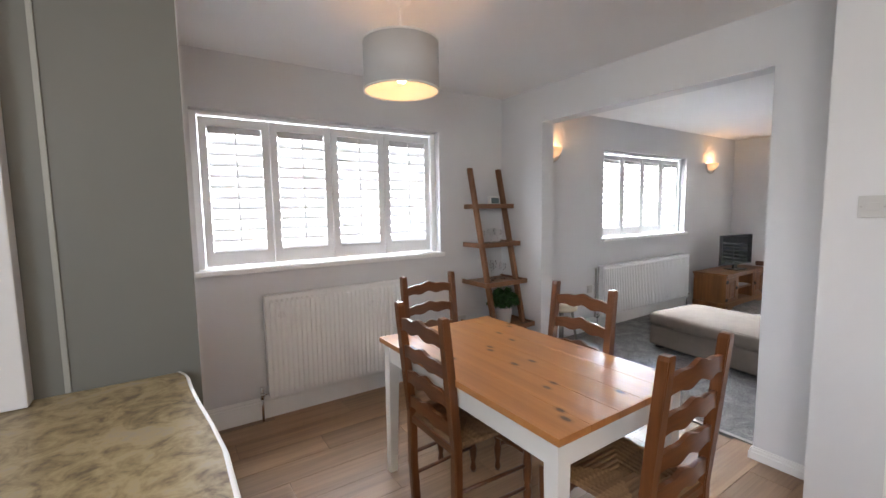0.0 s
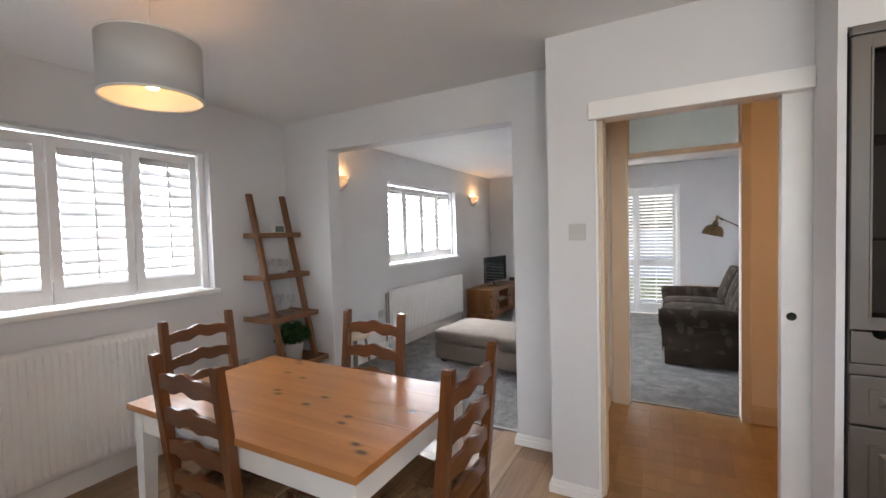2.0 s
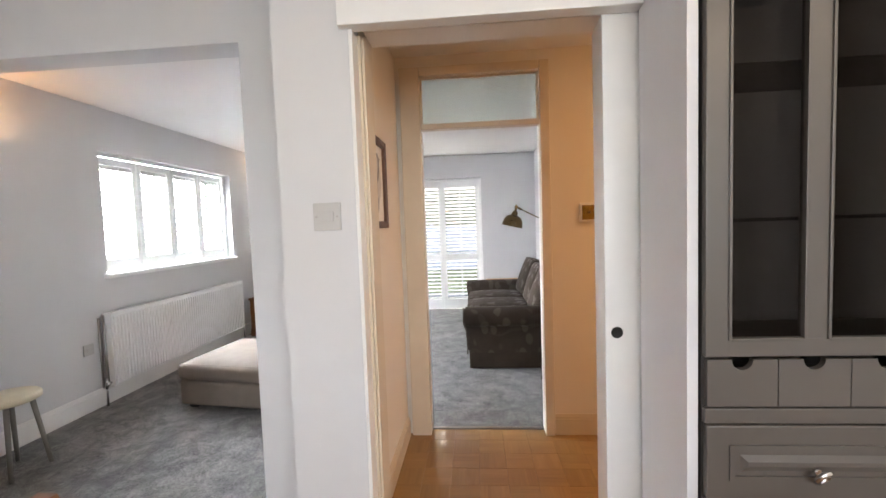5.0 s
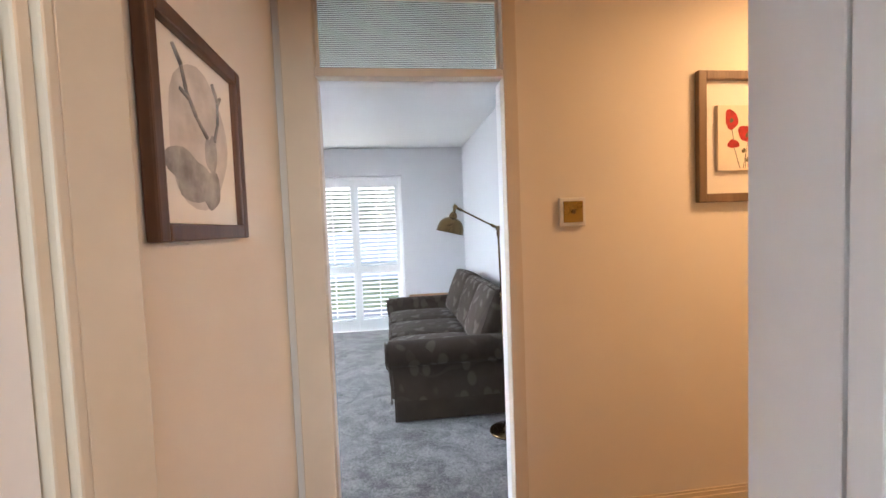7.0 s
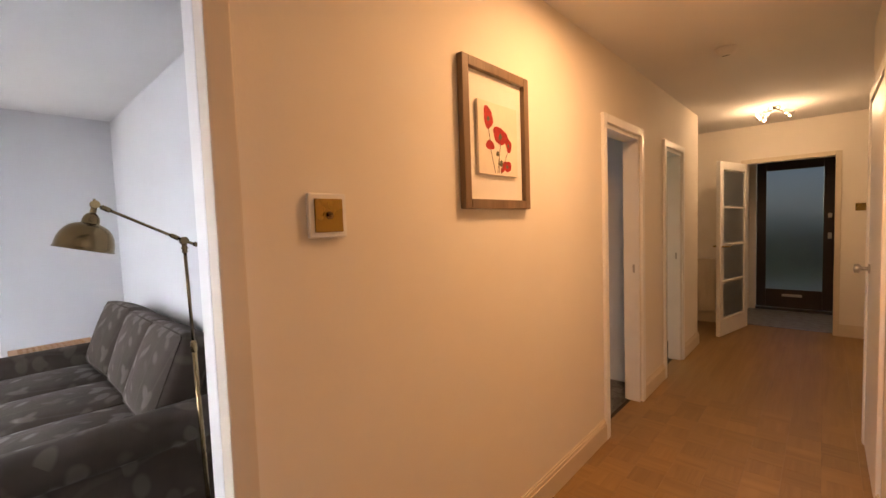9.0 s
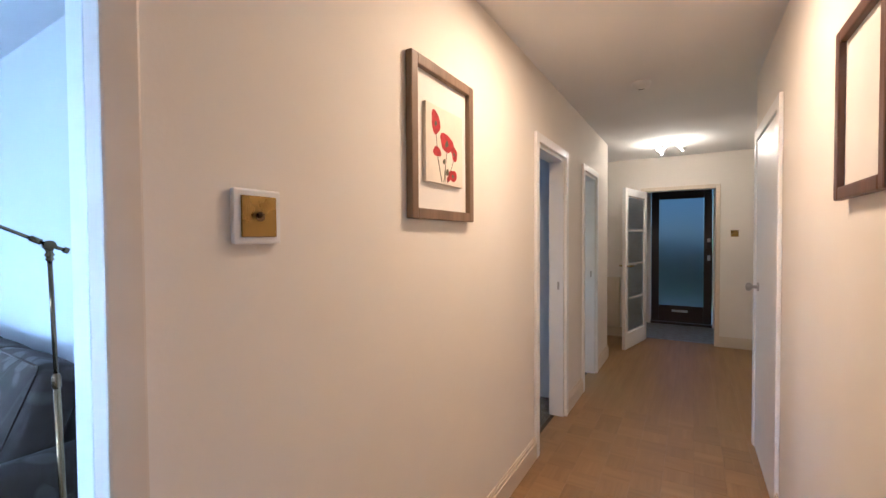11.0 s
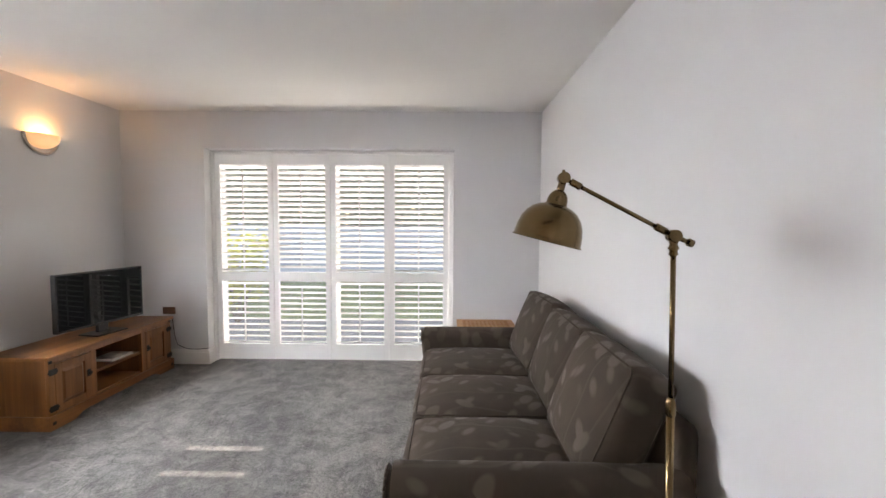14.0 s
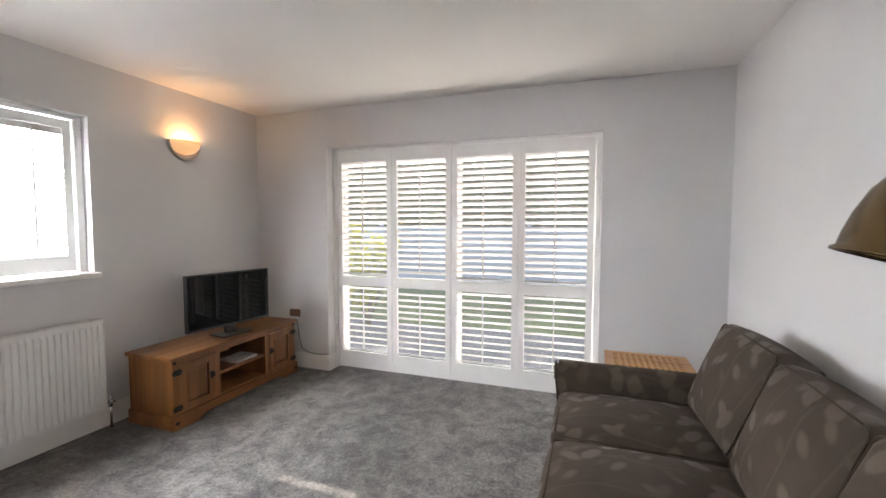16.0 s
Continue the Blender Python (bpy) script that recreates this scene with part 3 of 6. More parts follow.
skirting("baseboard_north", [(2.07, 3.70, 4.69, 3.70, 0, -1), (4.69, 3.70, 4.69, 3.19, -1, 0)], M["gloss"], "white gloss skirting board with moulded top", 0.15)
skirting("baseboard_dining", [(4.69, 1.25, 4.69, 1.579, -1, 0), (4.672, 1.579, 4.83, 1.579, 0, 1), (4.28, 1.005, 4.28, 1.245, -1, 0), (4.262, 1.245, 4.47, 1.245, 0, 1), (4.47, 1.25, 4.69, 1.25, 0, 1)], M["gloss"], "low white gloss skirting board", 0.07)
skirting("baseboard_living", [(4.83, 3.70, 9.56, 3.70, 0, -1), (9.56, 3.70, 9.56, 2.906, -1, 0), (9.542, 2.906, 9.70, 2.906, 0, -1), (9.56, 0.527, 9.56, -0.29, -1, 0), (5.77, -0.29, 9.56, -0.29, 0, 1), (5.77, -0.29, 5.77, 0.16, 1, 0), (4.83, 1.25, 5.77, 1.25, 0, 1)], M["gloss"], "white gloss skirting board with moulded top", 0.15)
skirting("baseboard_hall", [(5.69, 0.16, 5.69, -2.0, -1, 0), (5.69, -2.76, 5.69, -3.30, -1, 0), (5.69, -3.95, 5.69, -4.6, -1, 0), (4.48, 1.12, 5.66, 1.12, 0, -1), (4.18, -5.75, 4.55, -5.75, 0, 1), (4.487, 0.12, 4.487, -2.02, 1, 0), (4.18, -3.0, 4.18, -5.75, 1, 0), (5.40, -5.75, 6.5, -5.75, 0, 1)], M["cream"], "cream gloss moulded skirting board", 0.13)


# ---- windows and shutters ----
def window(name, x0, x1, z0, z1, lights, label):
    """A framed window in the north wall."""
    w = thing(name, label, "window", kind="structure")
    part("window_frame", boxes((x0, x1, 3.90, 3.96, z0, z0 + 0.06), (x0, x1, 3.90, 3.96, z1 - 0.06, z1), (x0, x0 + 0.06, 3.90, 3.96, z0 + 0.06, z1 - 0.06), (x1 - 0.06, x1, 3.90, 3.96, z0 + 0.06, z1 - 0.06), bevel=0.004), M["gloss"], w)
    step = (x1 - x0 - 0.12) / lights
    for i in range(lights):
        a = x0 + 0.06 + i * step
        if i:
            part("mullion", boxes((a - 0.025, a + 0.025, 3.902, 3.958, z0 + 0.06, z1 - 0.06)), M["gloss"], w)
        pn = part("pane", boxes((a + 0.026, a + step - 0.026, 3.928, 3.934, z0 + 0.061, z1 - 0.061)), M["pane"], w)
        pn.visible_shadow = False
    return w


def sill(parent, x0, x1, z):
    part("window_sill", boxes((x0 - 0.03, x1 + 0.02, 3.655, 3.80, z - 0.035, z), bevel=0.008), M["gloss"], parent)


w1 = window("window_1", 2.16, 3.985, 1.04, 2.08, 2, "white framed window over the radiator in the dining room")
sill(w1, 2.16, 3.985, 1.062)
w2 = window("window_2", 6.25, 8.09, 1.04, 2.08, 2, "white framed window over the radiator in the living room")
sill(w2, 6.25, 8.09, 1.062)


def slat_mesh(length, width, thick):
    bm = bmesh.new()
    pts = []
    for i in range(10):
        a = 2 * math.pi * i / 10
        pts.append((0.5 * width * math.cos(a), 0.5 * thick * math.sin(a)))
    vs = [[bm.verts.new((s * length / 2, x, z)) for x, z in pts] for s in (-1, 1)]
    for i in range(10):
        f = bm.faces.new((vs[0][i], vs[1][i], vs[1][(i + 1) % 10], vs[0][(i + 1) % 10]))
        f.smooth = True
    bm.faces.new(vs[0][::-1])
    bm.faces.new(vs[1])
    return mesh_of("slat", bm, M["shutter"])


def shutter(name, label, at, rz, cuts, z0, z1, zones, pitch, width, tilt, loose=-1):
    """Folding louvred panels in a frame. Local x runs along the window, y looks into the room. cuts: edges between panels."""
    s = thing(name, label, "window shutter", at, rz)
    a, b = cuts[0], cuts[-1]
    part("frame", boxes((a - 0.044, a - 0.003, -0.03, 0.035, z0, z1), (b + 0.003, b + 0.044, -0.03, 0.035, z0, z1), (a - 0.004, b + 0.004, -0.029, 0.034, z1 - 0.022, z1), bevel=0.004), M["shutter"], s)
    st = 0.048
    for i in range(len(cuts) - 1):
        x0, x1 = cuts[i] + 0.0035, cuts[i + 1] - 0.0035
        if i:
            part("post", boxes((cuts[i] - 0.012, cuts[i] + 0.012, -0.032, -0.018, z0, z1 - 0.024)), M["shutter"], s)
        edge = [z0 + 0.01] + [v for z in zones for v in z] + [z1 - 0.028]
        pan = part("panel", boxes((x0, x0 + st, -0.014, 0.014, edge[0], edge[-1]), bevel=0.003), M["shutter"], s)
        part("stile", boxes((x1 - st, x1, -0.014, 0.014, edge[0], edge[-1]), bevel=0.003), M["shutter"], pan)
        for j in range(0, len(edge), 2):
            part("rail", boxes((x0 + st - 0.004, x1 - st + 0.004, -0.0135, 0.0135, edge[j] + 0.001, edge[j + 1] - 0.001), bevel=0.003), M["shutter"], pan)
        me = slat_mesh(x1 - x0 - 2 * st - 0.004, width, 0.010)
        for lo, hi in zones:
            k = int((hi - lo) / pitch)
            if i == loose:  # slats that sit low under the rail and let a line of sun through
                lo, hi = (lo, hi - 0.036) if lo < 0.5 else (lo + 0.033, hi)
            p = (hi - lo - 0.038) / (k - 1)
            for j in range(k):
                piece("slat", me, pan, ((x0 + x1) / 2, 0, lo + 0.019 + j * p), (radians(tilt), 0, 0))
            rodm = boxes(((x0 + x1) / 2 - 0.005, (x0 + x1) / 2 + 0.005, 0.030, 0.040, lo + 0.03, hi - 0.02))
            part("tilt_rod", rodm, M["shutter"], pan)
        for hz in (z0 + 0.15, z1 - 0.25):
            part("hinge", boxes((x0 - 0.004, x0 + 0.004, 0.014, 0.02, hz, hz + 0.07)), M["shutter"], pan)
    return s


def even(a, b, k):
    return [a + (b - a) * i / k for i in range(k + 1)]


shutter("plantation_shutter", "white louvred plantation shutters, nearly closed, in the dining window", (0, 3.80, 0), 180, [-v for v in even(2.207, 3.938, 4)][::-1], 1.064, 2.076, [(1.175, 1.99)], 0.066, 0.072, -57)
shutter("plantation_shutter", "white louvred plantation shutters, nearly closed, in the living room window", (0, 3.80, 0), 180, [-v for v in even(6.297, 8.043, 4)][::-1], 1.064, 2.076, [(1.175, 1.99)], 0.066, 0.072, -48)
shutter("plantation_shutter", "tall white louvred plantation shutters, open slats, over patio doors", (9.70, 0, 0), 90, [0.574, 1.158, 1.738, 2.306, 2.876], 0.006, 2.082, [(0.174, 0.803), (0.898, 1.953)], 0.0525, 0.066, 26.5, 2)

w3 = thing("window_3", "wide glazed patio window looking onto the garden", "patio window", kind="structure")
part("window_frame", boxes((9.78, 9.84, 0.527, 2.906, 0.0, 0.06), (9.78, 9.84, 0.527, 2.906, 2.03, 2.087), (9.78, 9.84, 0.527, 0.587, 0.06, 2.03), (9.78, 9.84, 2.846, 2.906, 0.06, 2.03), (9.78, 9.84, 1.68, 1.76, 0.06, 2.03), bevel=0.004), M["gloss"], w3)
for a, b in ((0.588, 1.679), (1.761, 2.845)):
    pn = part("pane", boxes((9.808, 9.814, a, b, 0.061, 2.029)), M["hazed"], w3)
    pn.visible_shadow = False
setting("patio_sill", [(9.72, 9.87, 0.527, 2.906, -0.1, 0.0)], M["gloss"], "white sill under the patio window", "sill")


# ---- doors ----
def sliding_door():
    d = thing("door_1", "white painted sliding door, slid open beside its frame", "door", kind="structure")
    part("leaf", boxes((4.306, 4.341, -0.5, 0.252, 0.006, 1.978), bevel=0.003), M["gloss"], d)
    bm = bmesh.new()
    lathe(bm, [(0.0, 0.002), (0.010, 0.002), (0.013, 0.003), (0.016, 0.0035), (0.018, 0.0)], pose(4.3058, 0.217, 1.03, 0, -90, 0))
    part("finger_pull", bm, M["iron"], d, "dark round finger pull")
    part("pelmet", boxes((4.25, 4.3035, 0.152, 1.03, 1.975, 2.062), bevel=0.004), M["gloss"], d)
    f = thing("door_frame", "white gloss door lining and architrave to the hallway", "door frame", kind="structure")
    part("architrave", boxes((4.276, 4.340, 0.992, 1.0045, 0.0, 1.974), bevel=0.003), M["gloss"], f)
    part("stop_bead", boxes((4.343, 4.3595, 0.985, 1.0045, 0.0, 1.984), bevel=0.003), M["cream"], f)
    part("inner_bead", boxes((4.3605, 4.3755, 0.978, 0.998, 0.0, 1.984), bevel=0.003), M["cream"], f)
    part("lining", boxes((4.376, 4.473, 0.979, 0.9995, 0.0, 2.029), bevel=0.002), M["cream"], f)
    part("south_lining", boxes((4.361, 4.482, 0.131, 0.232, 0.0, 2.029), bevel=0.003), M["gloss"], f)
    part("head_lining", boxes((4.361, 4.482, 0.2325, 0.9785, 2.0, 2.029), bevel=0.003), M["gloss"], f)
    part("hall_architrave", boxes((4.488, 4.503, 0.14, 0.21, 0, 2.05), (4.474, 4.489, 0.21, 1.02, 2.03, 2.09), bevel=0.005), M["cream"], f)


sliding_door()


def living_door_frame():
    f = thing("door_frame", "cream gloss door frame with glazed fanlight to the living room", "door frame", kind="structure")
    for a, b in ((0.166, 0.225), (0.965, 1.089)):
        part("post", boxes((5.655, 5.715, a, b, 0.0, 2.36), bevel=0.005), M["cream"], f)
        part("white_post", boxes((5.7155, 5.785, a, b, 0.0, 2.36), bevel=0.004), M["gloss"], f, "white gloss side of the post")
    part("transom", boxes((5.655, 5.715, 0.226, 0.964, 1.974, 2.006), bevel=0.005), M["cream"], f)
    part("white_transom", boxes((5.7155, 5.785, 0.226, 0.964, 1.974, 2.006), bevel=0.004), M["gloss"], f, "white gloss side of the transom")
    part("head", boxes((5.655, 5.745, 0.226, 0.964, 2.305, 2.359), bevel=0.004), M["cream"], f)
    part("bead", boxes((5.70, 5.7145, 0.226, 0.238, 2.006, 2.305), (5.70, 5.7145, 0.952, 0.964, 2.006, 2.305), (5.70, 5.7145, 0.238, 0.952, 2.293, 2.305), (5.70, 5.7145, 0.238, 0.952, 2.006, 2.018)), M["cream"], f)
    g = part("pane", boxes((5.72, 5.726, 0.227, 0.963, 2.007, 2.304)), M["ribbed"], f, "ribbed obscured glass pane")
    g.visible_shadow = False


living_door_frame()


def doorway(y0, y1, label):
    f = thing("door_frame", label, "door frame", kind="structure", group="doorways along the hall")
    part("architrave", boxes((5.668, 5.689, y1, y1 + 0.055, 0, 2.03), (5.668, 5.689, y0 - 0.055, y0, 0, 2.03), (5.668, 5.689, y0, y1, 1.975, 2.03), bevel=0.006), M["gloss"], f)
    part("lining", boxes((5.69, 5.80, y1 - 0.022, y1 - 0.001, 0, 1.974), (5.69, 5.80, y0 + 0.001, y0 + 0.022, 0, 1.974), (5.69, 5.80, y0 + 0.022, y1 - 0.022, 1.95, 1.974), bevel=0.002), M["gloss"], f)
    part("strike_plate", boxes((5.72, 5.735, y0 + 0.022, y0 + 0.025, 0.98, 1.04)), M["steel"], f)


doorway(-2.70, -2.04, "white gloss frame of an open doorway to a dim room")
doorway(-3.90, -3.34, "white gloss frame of a second open doorway")


def lever(parent, at, ny, side=1, mat=None):
    bm = bmesh.new()
    x, y, z = at
    rod(bm, (x, y, z), (x + ny * 0.012, y, z), 0.026, seg=20)
    rod(bm, (x + ny * 0.012, y, z), (x + ny * 0.05, y, z), 0.009)
    rod(bm, (x + ny * 0.05, y, z), (x + ny * 0.045, y + side * 0.10, z - 0.005), 0.009, 0.007)
    part("door_handle", bm, mat or M["steel"], parent, "satin metal door handle")


def west_door():
    d = thing("door_2", "white flush door with metal handle in the hallway", "door", kind="structure")
    part("leaf", boxes((4.452, 4.492, -2.845, -2.095, 0.008, 1.985), bevel=0.003), M["gloss"], d)
    bm = bmesh.new()
    rod(bm, (4.492, -2.72, 1.06), (4.50, -2.72, 1.06), 0.027, seg=20)
    rod(bm, (4.50, -2.72, 1.06), (4.53, -2.72, 1.06), 0.010)
    lathe(bm, [(0.0, 0.0), (0.018, 0.002), (0.027, 0.014), (0.024, 0.03), (0.0, 0.036)], pose(4.525, -2.72, 1.06, 0, 90, 0), 16)
    part("door_knob", bm, M["steel"], d, "satin metal round door knob")
    f = thing("door_frame", "white gloss architrave round the hallway door", "door frame", kind="structure")
    part("architrave", boxes((4.481, 4.50, -2.085, -2.02, 0, 2.06), (4.481, 4.50, -2.92, -2.855, 0, 2.06), (4.481, 4.50, -2.855, -2.085, 1.995, 2.06), bevel=0.005), M["gloss"], f)


west_door()


def glazed_door():
    """White four-pane door, swung open from the end wall."""
    ang = math.degrees(math.atan2(-4.95 + 5.72, 5.58 - 5.41))
    d = thing("door_3", "white glazed door with four frosted panes, standing open", "door", (5.41, -5.72, 0), ang, kind="structure")
    L, h, s = 0.78, 1.98, 0.09
    rows = [(0, s, 0, 0.04, 0.01, h), (L - s, L, 0, 0.04, 0.01, h), (s, L - s, 0, 0.04, 0.01, 0.20), (s, L - s, 0, 0.04, h - 0.09, h)]
    zs = even(0.20, h - 0.09, 4)
    for z in zs[1:-1]:
        rows.append((s, L - s, 0.002, 0.038, z - 0.014, z + 0.014))
    part("leaf", boxes(*rows, bevel=0.003), M["gloss"], d)
    for a, b in zip(zs, zs[1:]):
        part("pane", boxes((s + 0.001, L - s - 0.001, 0.017, 0.023, a + 0.015, b - 0.015)), M["frosted_pale"], d)
    bm = bmesh.new()
    rod(bm, (L - 0.05, -0.05, 1.03), (L - 0.05, 0.09, 1.03), 0.009)
    rod(bm, (L - 0.05, -0.048, 1.03), (L - 0.16, -0.048, 1.03), 0.009)
    rod(bm, (L - 0.05, 0.088, 1.03), (L - 0.16, 0.088, 1.03), 0.009)
    part("door_handle", bm, M["brass_plate"], d, "brass lever handle")
    f = thing("door_frame", "cream door frame at the end of the hallway", "door frame", kind="structure")
    part("architrave", boxes((4.55, 4.60, -5.749, -5.73, 0, 2.04), (5.40, 5.45, -5.749, -5.73, 0, 2.04), (4.60, 5.40, -5.749, -5.73, 1.99, 2.04), bevel=0.005), M["cream"], f)


glazed_door()


def front_door():
    d = thing("door_4", "dark-stained front door with a tall frosted glass panel", "door", kind="structure")
    x0, x1, y0, y1 = 4.585, 5.415, -7.07, -7.025
    part("leaf", boxes((x0, x0 + 0.11, y0, y1, 0.04, 2.11), (x1 - 0.11, x1, y0, y1, 0.04, 2.11), (x0 + 0.11, x1 - 0.11, y0, y1, 0.04, 0.30), (x0 + 0.11, x1 - 0.11, y0, y1, 1.98, 2.11), bevel=0.004), M["darkdoor"], d)
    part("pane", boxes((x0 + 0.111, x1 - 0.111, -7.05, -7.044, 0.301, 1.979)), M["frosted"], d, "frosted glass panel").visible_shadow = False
    part("letter_plate", boxes((4.90, 5.12, -7.024, -7.012, 0.20, 0.235), bevel=0.003), M["steel"], d)
    part("lock", boxes((4.61, 4.65, -7.024, -7.0, 1.30, 1.36), bevel=0.004), M["steel"], d)
    part("latch", boxes((4.61, 4.65, -7.024, -7.0, 1.02, 1.10), bevel=0.004), M["steel"], d)
    setting("door_sill", [(4.58, 5.42, -7.1, -7.0, -0.1, 0.035)], M["darkdoor"], "dark door sill in the porch", "sill")


front_door()


# ---- radiators ----
def radiator(label, x0, x1, z0, z1, tall_pipe=False):
    r = thing("radiator", label, "radiator", group="white panel radiators")
    bm = bmesh.new()
    y = 3.605
    k = int((x1 - x0 - 0.03) / 0.0333)
    step = (x1 - x0 - 0.03) / k
    outline = []
    for i in range(k):
        a = x0 + 0.015 + i * step
        outline += [(a, 0.0), (a + 0.28 * step, 0.0), (a + 0.40 * step, -0.013), (a + 0.88 * step, -0.013)]
    outline.append((x1 - 0.015, 0.0))
    zs = [z0 + 0.012, z0 + 0.032, z1 - 0.032, z1 - 0.012]
    rows = []
    for j, z in enumerate(zs):
        rows.append([bm.verts.new((x, y + (d if 0 < j < 3 else 0.0), z)) for x, d in outline])
    for j in range(3):
        for i in range(len(outline) - 1):
            bm.faces.new((rows[j][i], rows[j][i + 1], rows[j + 1][i + 1], rows[j + 1][i]))
    part("front_panel", bm, M["radiator"], r)
    part("body", boxes((x0, x1, 3.607, 3.62, z0, z1), (x0, x1, 3.66, 3.668, z0, z1), bevel=0.004), M["radiator"], r)
    part("top_grille", boxes((x0 - 0.002, x1 + 0.002, 3.598, 3.67, z1, z1 + 0.014), *[(x, x + 0.006, 3.60, 3.668, z1 + 0.0141, z1 + 0.017) for x in np.arange(x0 + 0.02, x1 - 0.02, 0.02)]), M["radiator"], r)
    for x in (x0 - 0.002, x1 - 0.001):
        part("side_panel", boxes((x, x + 0.003, 3.60, 3.668, z0 + 0.01, z1)), M["radiator"], r)
    part("bracket", boxes((x0 + 0.15, x0 + 0.18, 3.668, 3.6995, z0 + 0.05, z1 - 0.05), (x1 - 0.18, x1 - 0.15, 3.668, 3.6995, z0 + 0.05, z1 - 0.05)), M["radiator"], r)
    for x, s in ((x0, -1), (x1, 1)):
        bm = bmesh.new()
        rod(bm, (x, 3.64, z0 + 0.035), (x + s * 0.045, 3.64, z0 + 0.035), 0.010)
        rod(bm, (x + s * 0.045, 3.64, 0.005), (x + s * 0.045, 3.64, z0 + 0.05), 0.0085)
        rod(bm, (x + s * 0.045, 3.64, z0 - 0.0), (x + s * 0.045, 3.64, z0 + 0.085), 0.014, 0.012)
        rod(bm, (x + s * 0.03, 3.62, z0 + 0.035), (x + s * 0.06, 3.62, z0 + 0.035), 0.010)
        part("valve", bm, M["chrome"], r, "chrome radiator valve and pipe")
    if tall_pipe:
        bm = bmesh.new()
        rod(bm, (x0 - 0.012, 3.655, z0), (x0 - 0.012, 3.655, z1), 0.009)
        rod(bm, (x0 - 0.03, 3.68, z0), (x0 - 0.03, 3.68, z1 - 0.02), 0.009)
        part("pipe", bm, M["steel"], r)
    return r


radiator("white ribbed panel radiator under the dining window", 2.52, 3.56, 0.161, 0.856)
radiator("long white panel radiator under the living room window", 6.14, 8.07, 0.15, 0.742, True)


def hall_radiator():
    r = thing("radiator", "small cream radiator on the hallway end wall", "radiator")
    part("body", boxes((5.70, 6.10, -5.72, -5.66, 0.15, 0.83), bevel=0.008), M["cream"], r)
    part("ribs", boxes(*[(x, x + 0.018, -5.66, -5.652, 0.19, 0.79) for x in np.arange(5.72, 6.07, 0.035)]), M["cream"], r)
    part("bracket", boxes((5.8, 5.84, -5.7495, -5.72, 0.3, 0.7)), M["cream"], r)


hall_radiator()


# ---- dining things ----
def dining_table():
    t = thing("dining_table", "pine topped dining table with off-white painted legs", "table")
    x0, x1, y0, y1 = 2.92, 3.67, 1.457, 2.695
    k = 5
    for i in range(k):
        a = x0 + (x1 - x0) * i / k
        bm = bmesh.new()
        box(bm, a + 0.0003, a + (x1 - x0) / k - 0.0003, y0, y1, 0.724, 0.75, 0.0012)
        part("top_board", bm, M["pine"], t, "honey-coloured knotty pine board")
    for row in ((x0 + 0.045, x1 - 0.045, y0 + 0.025, y0 + 0.045, 0.63, 0.7235), (x0 + 0.045, x1 - 0.045, y1 - 0.045, y1 - 0.025, 0.63, 0.7235), (x0 + 0.025, x0 + 0.045, y0 + 0.045, y1 - 0.045, 0.63, 0.7235), (x1 - 0.045, x1 - 0.025, y0 + 0.045, y1 - 0.045, 0.63, 0.7235)):
        part("apron", boxes(row), M["tablewhite"], t)
    for x, sx in ((x0 + 0.02, 1), (x1 - 0.02, -1)):
        for y, sy in ((y0 + 0.02, 1), (y1 - 0.02, -1)):
            bm = bmesh.new()
            rows = []
            for z, w in ((0.0, 0.040), (0.5, 0.054), (0.60, 0.057), (0.723, 0.057)):
                rows.append([bm.verts.new((x + sx * a * w, y + sy * b * w, z)) for a, b in ((0, 0), (1, 0), (1, 1), (0, 1))])
            for p, q in zip(rows, rows[1:]):
                for i in range(4):
                    bm.faces.new((p[i], p[(i + 1) % 4], q[(i + 1) % 4], q[i]))
            bm.faces.new(rows[0])
            bm.faces.new(rows[-1])
            bmesh.ops.recalc_face_normals(bm, faces=bm.faces)
            part("leg", bm, M["tablewhite"], t)
    return t


dining_table()


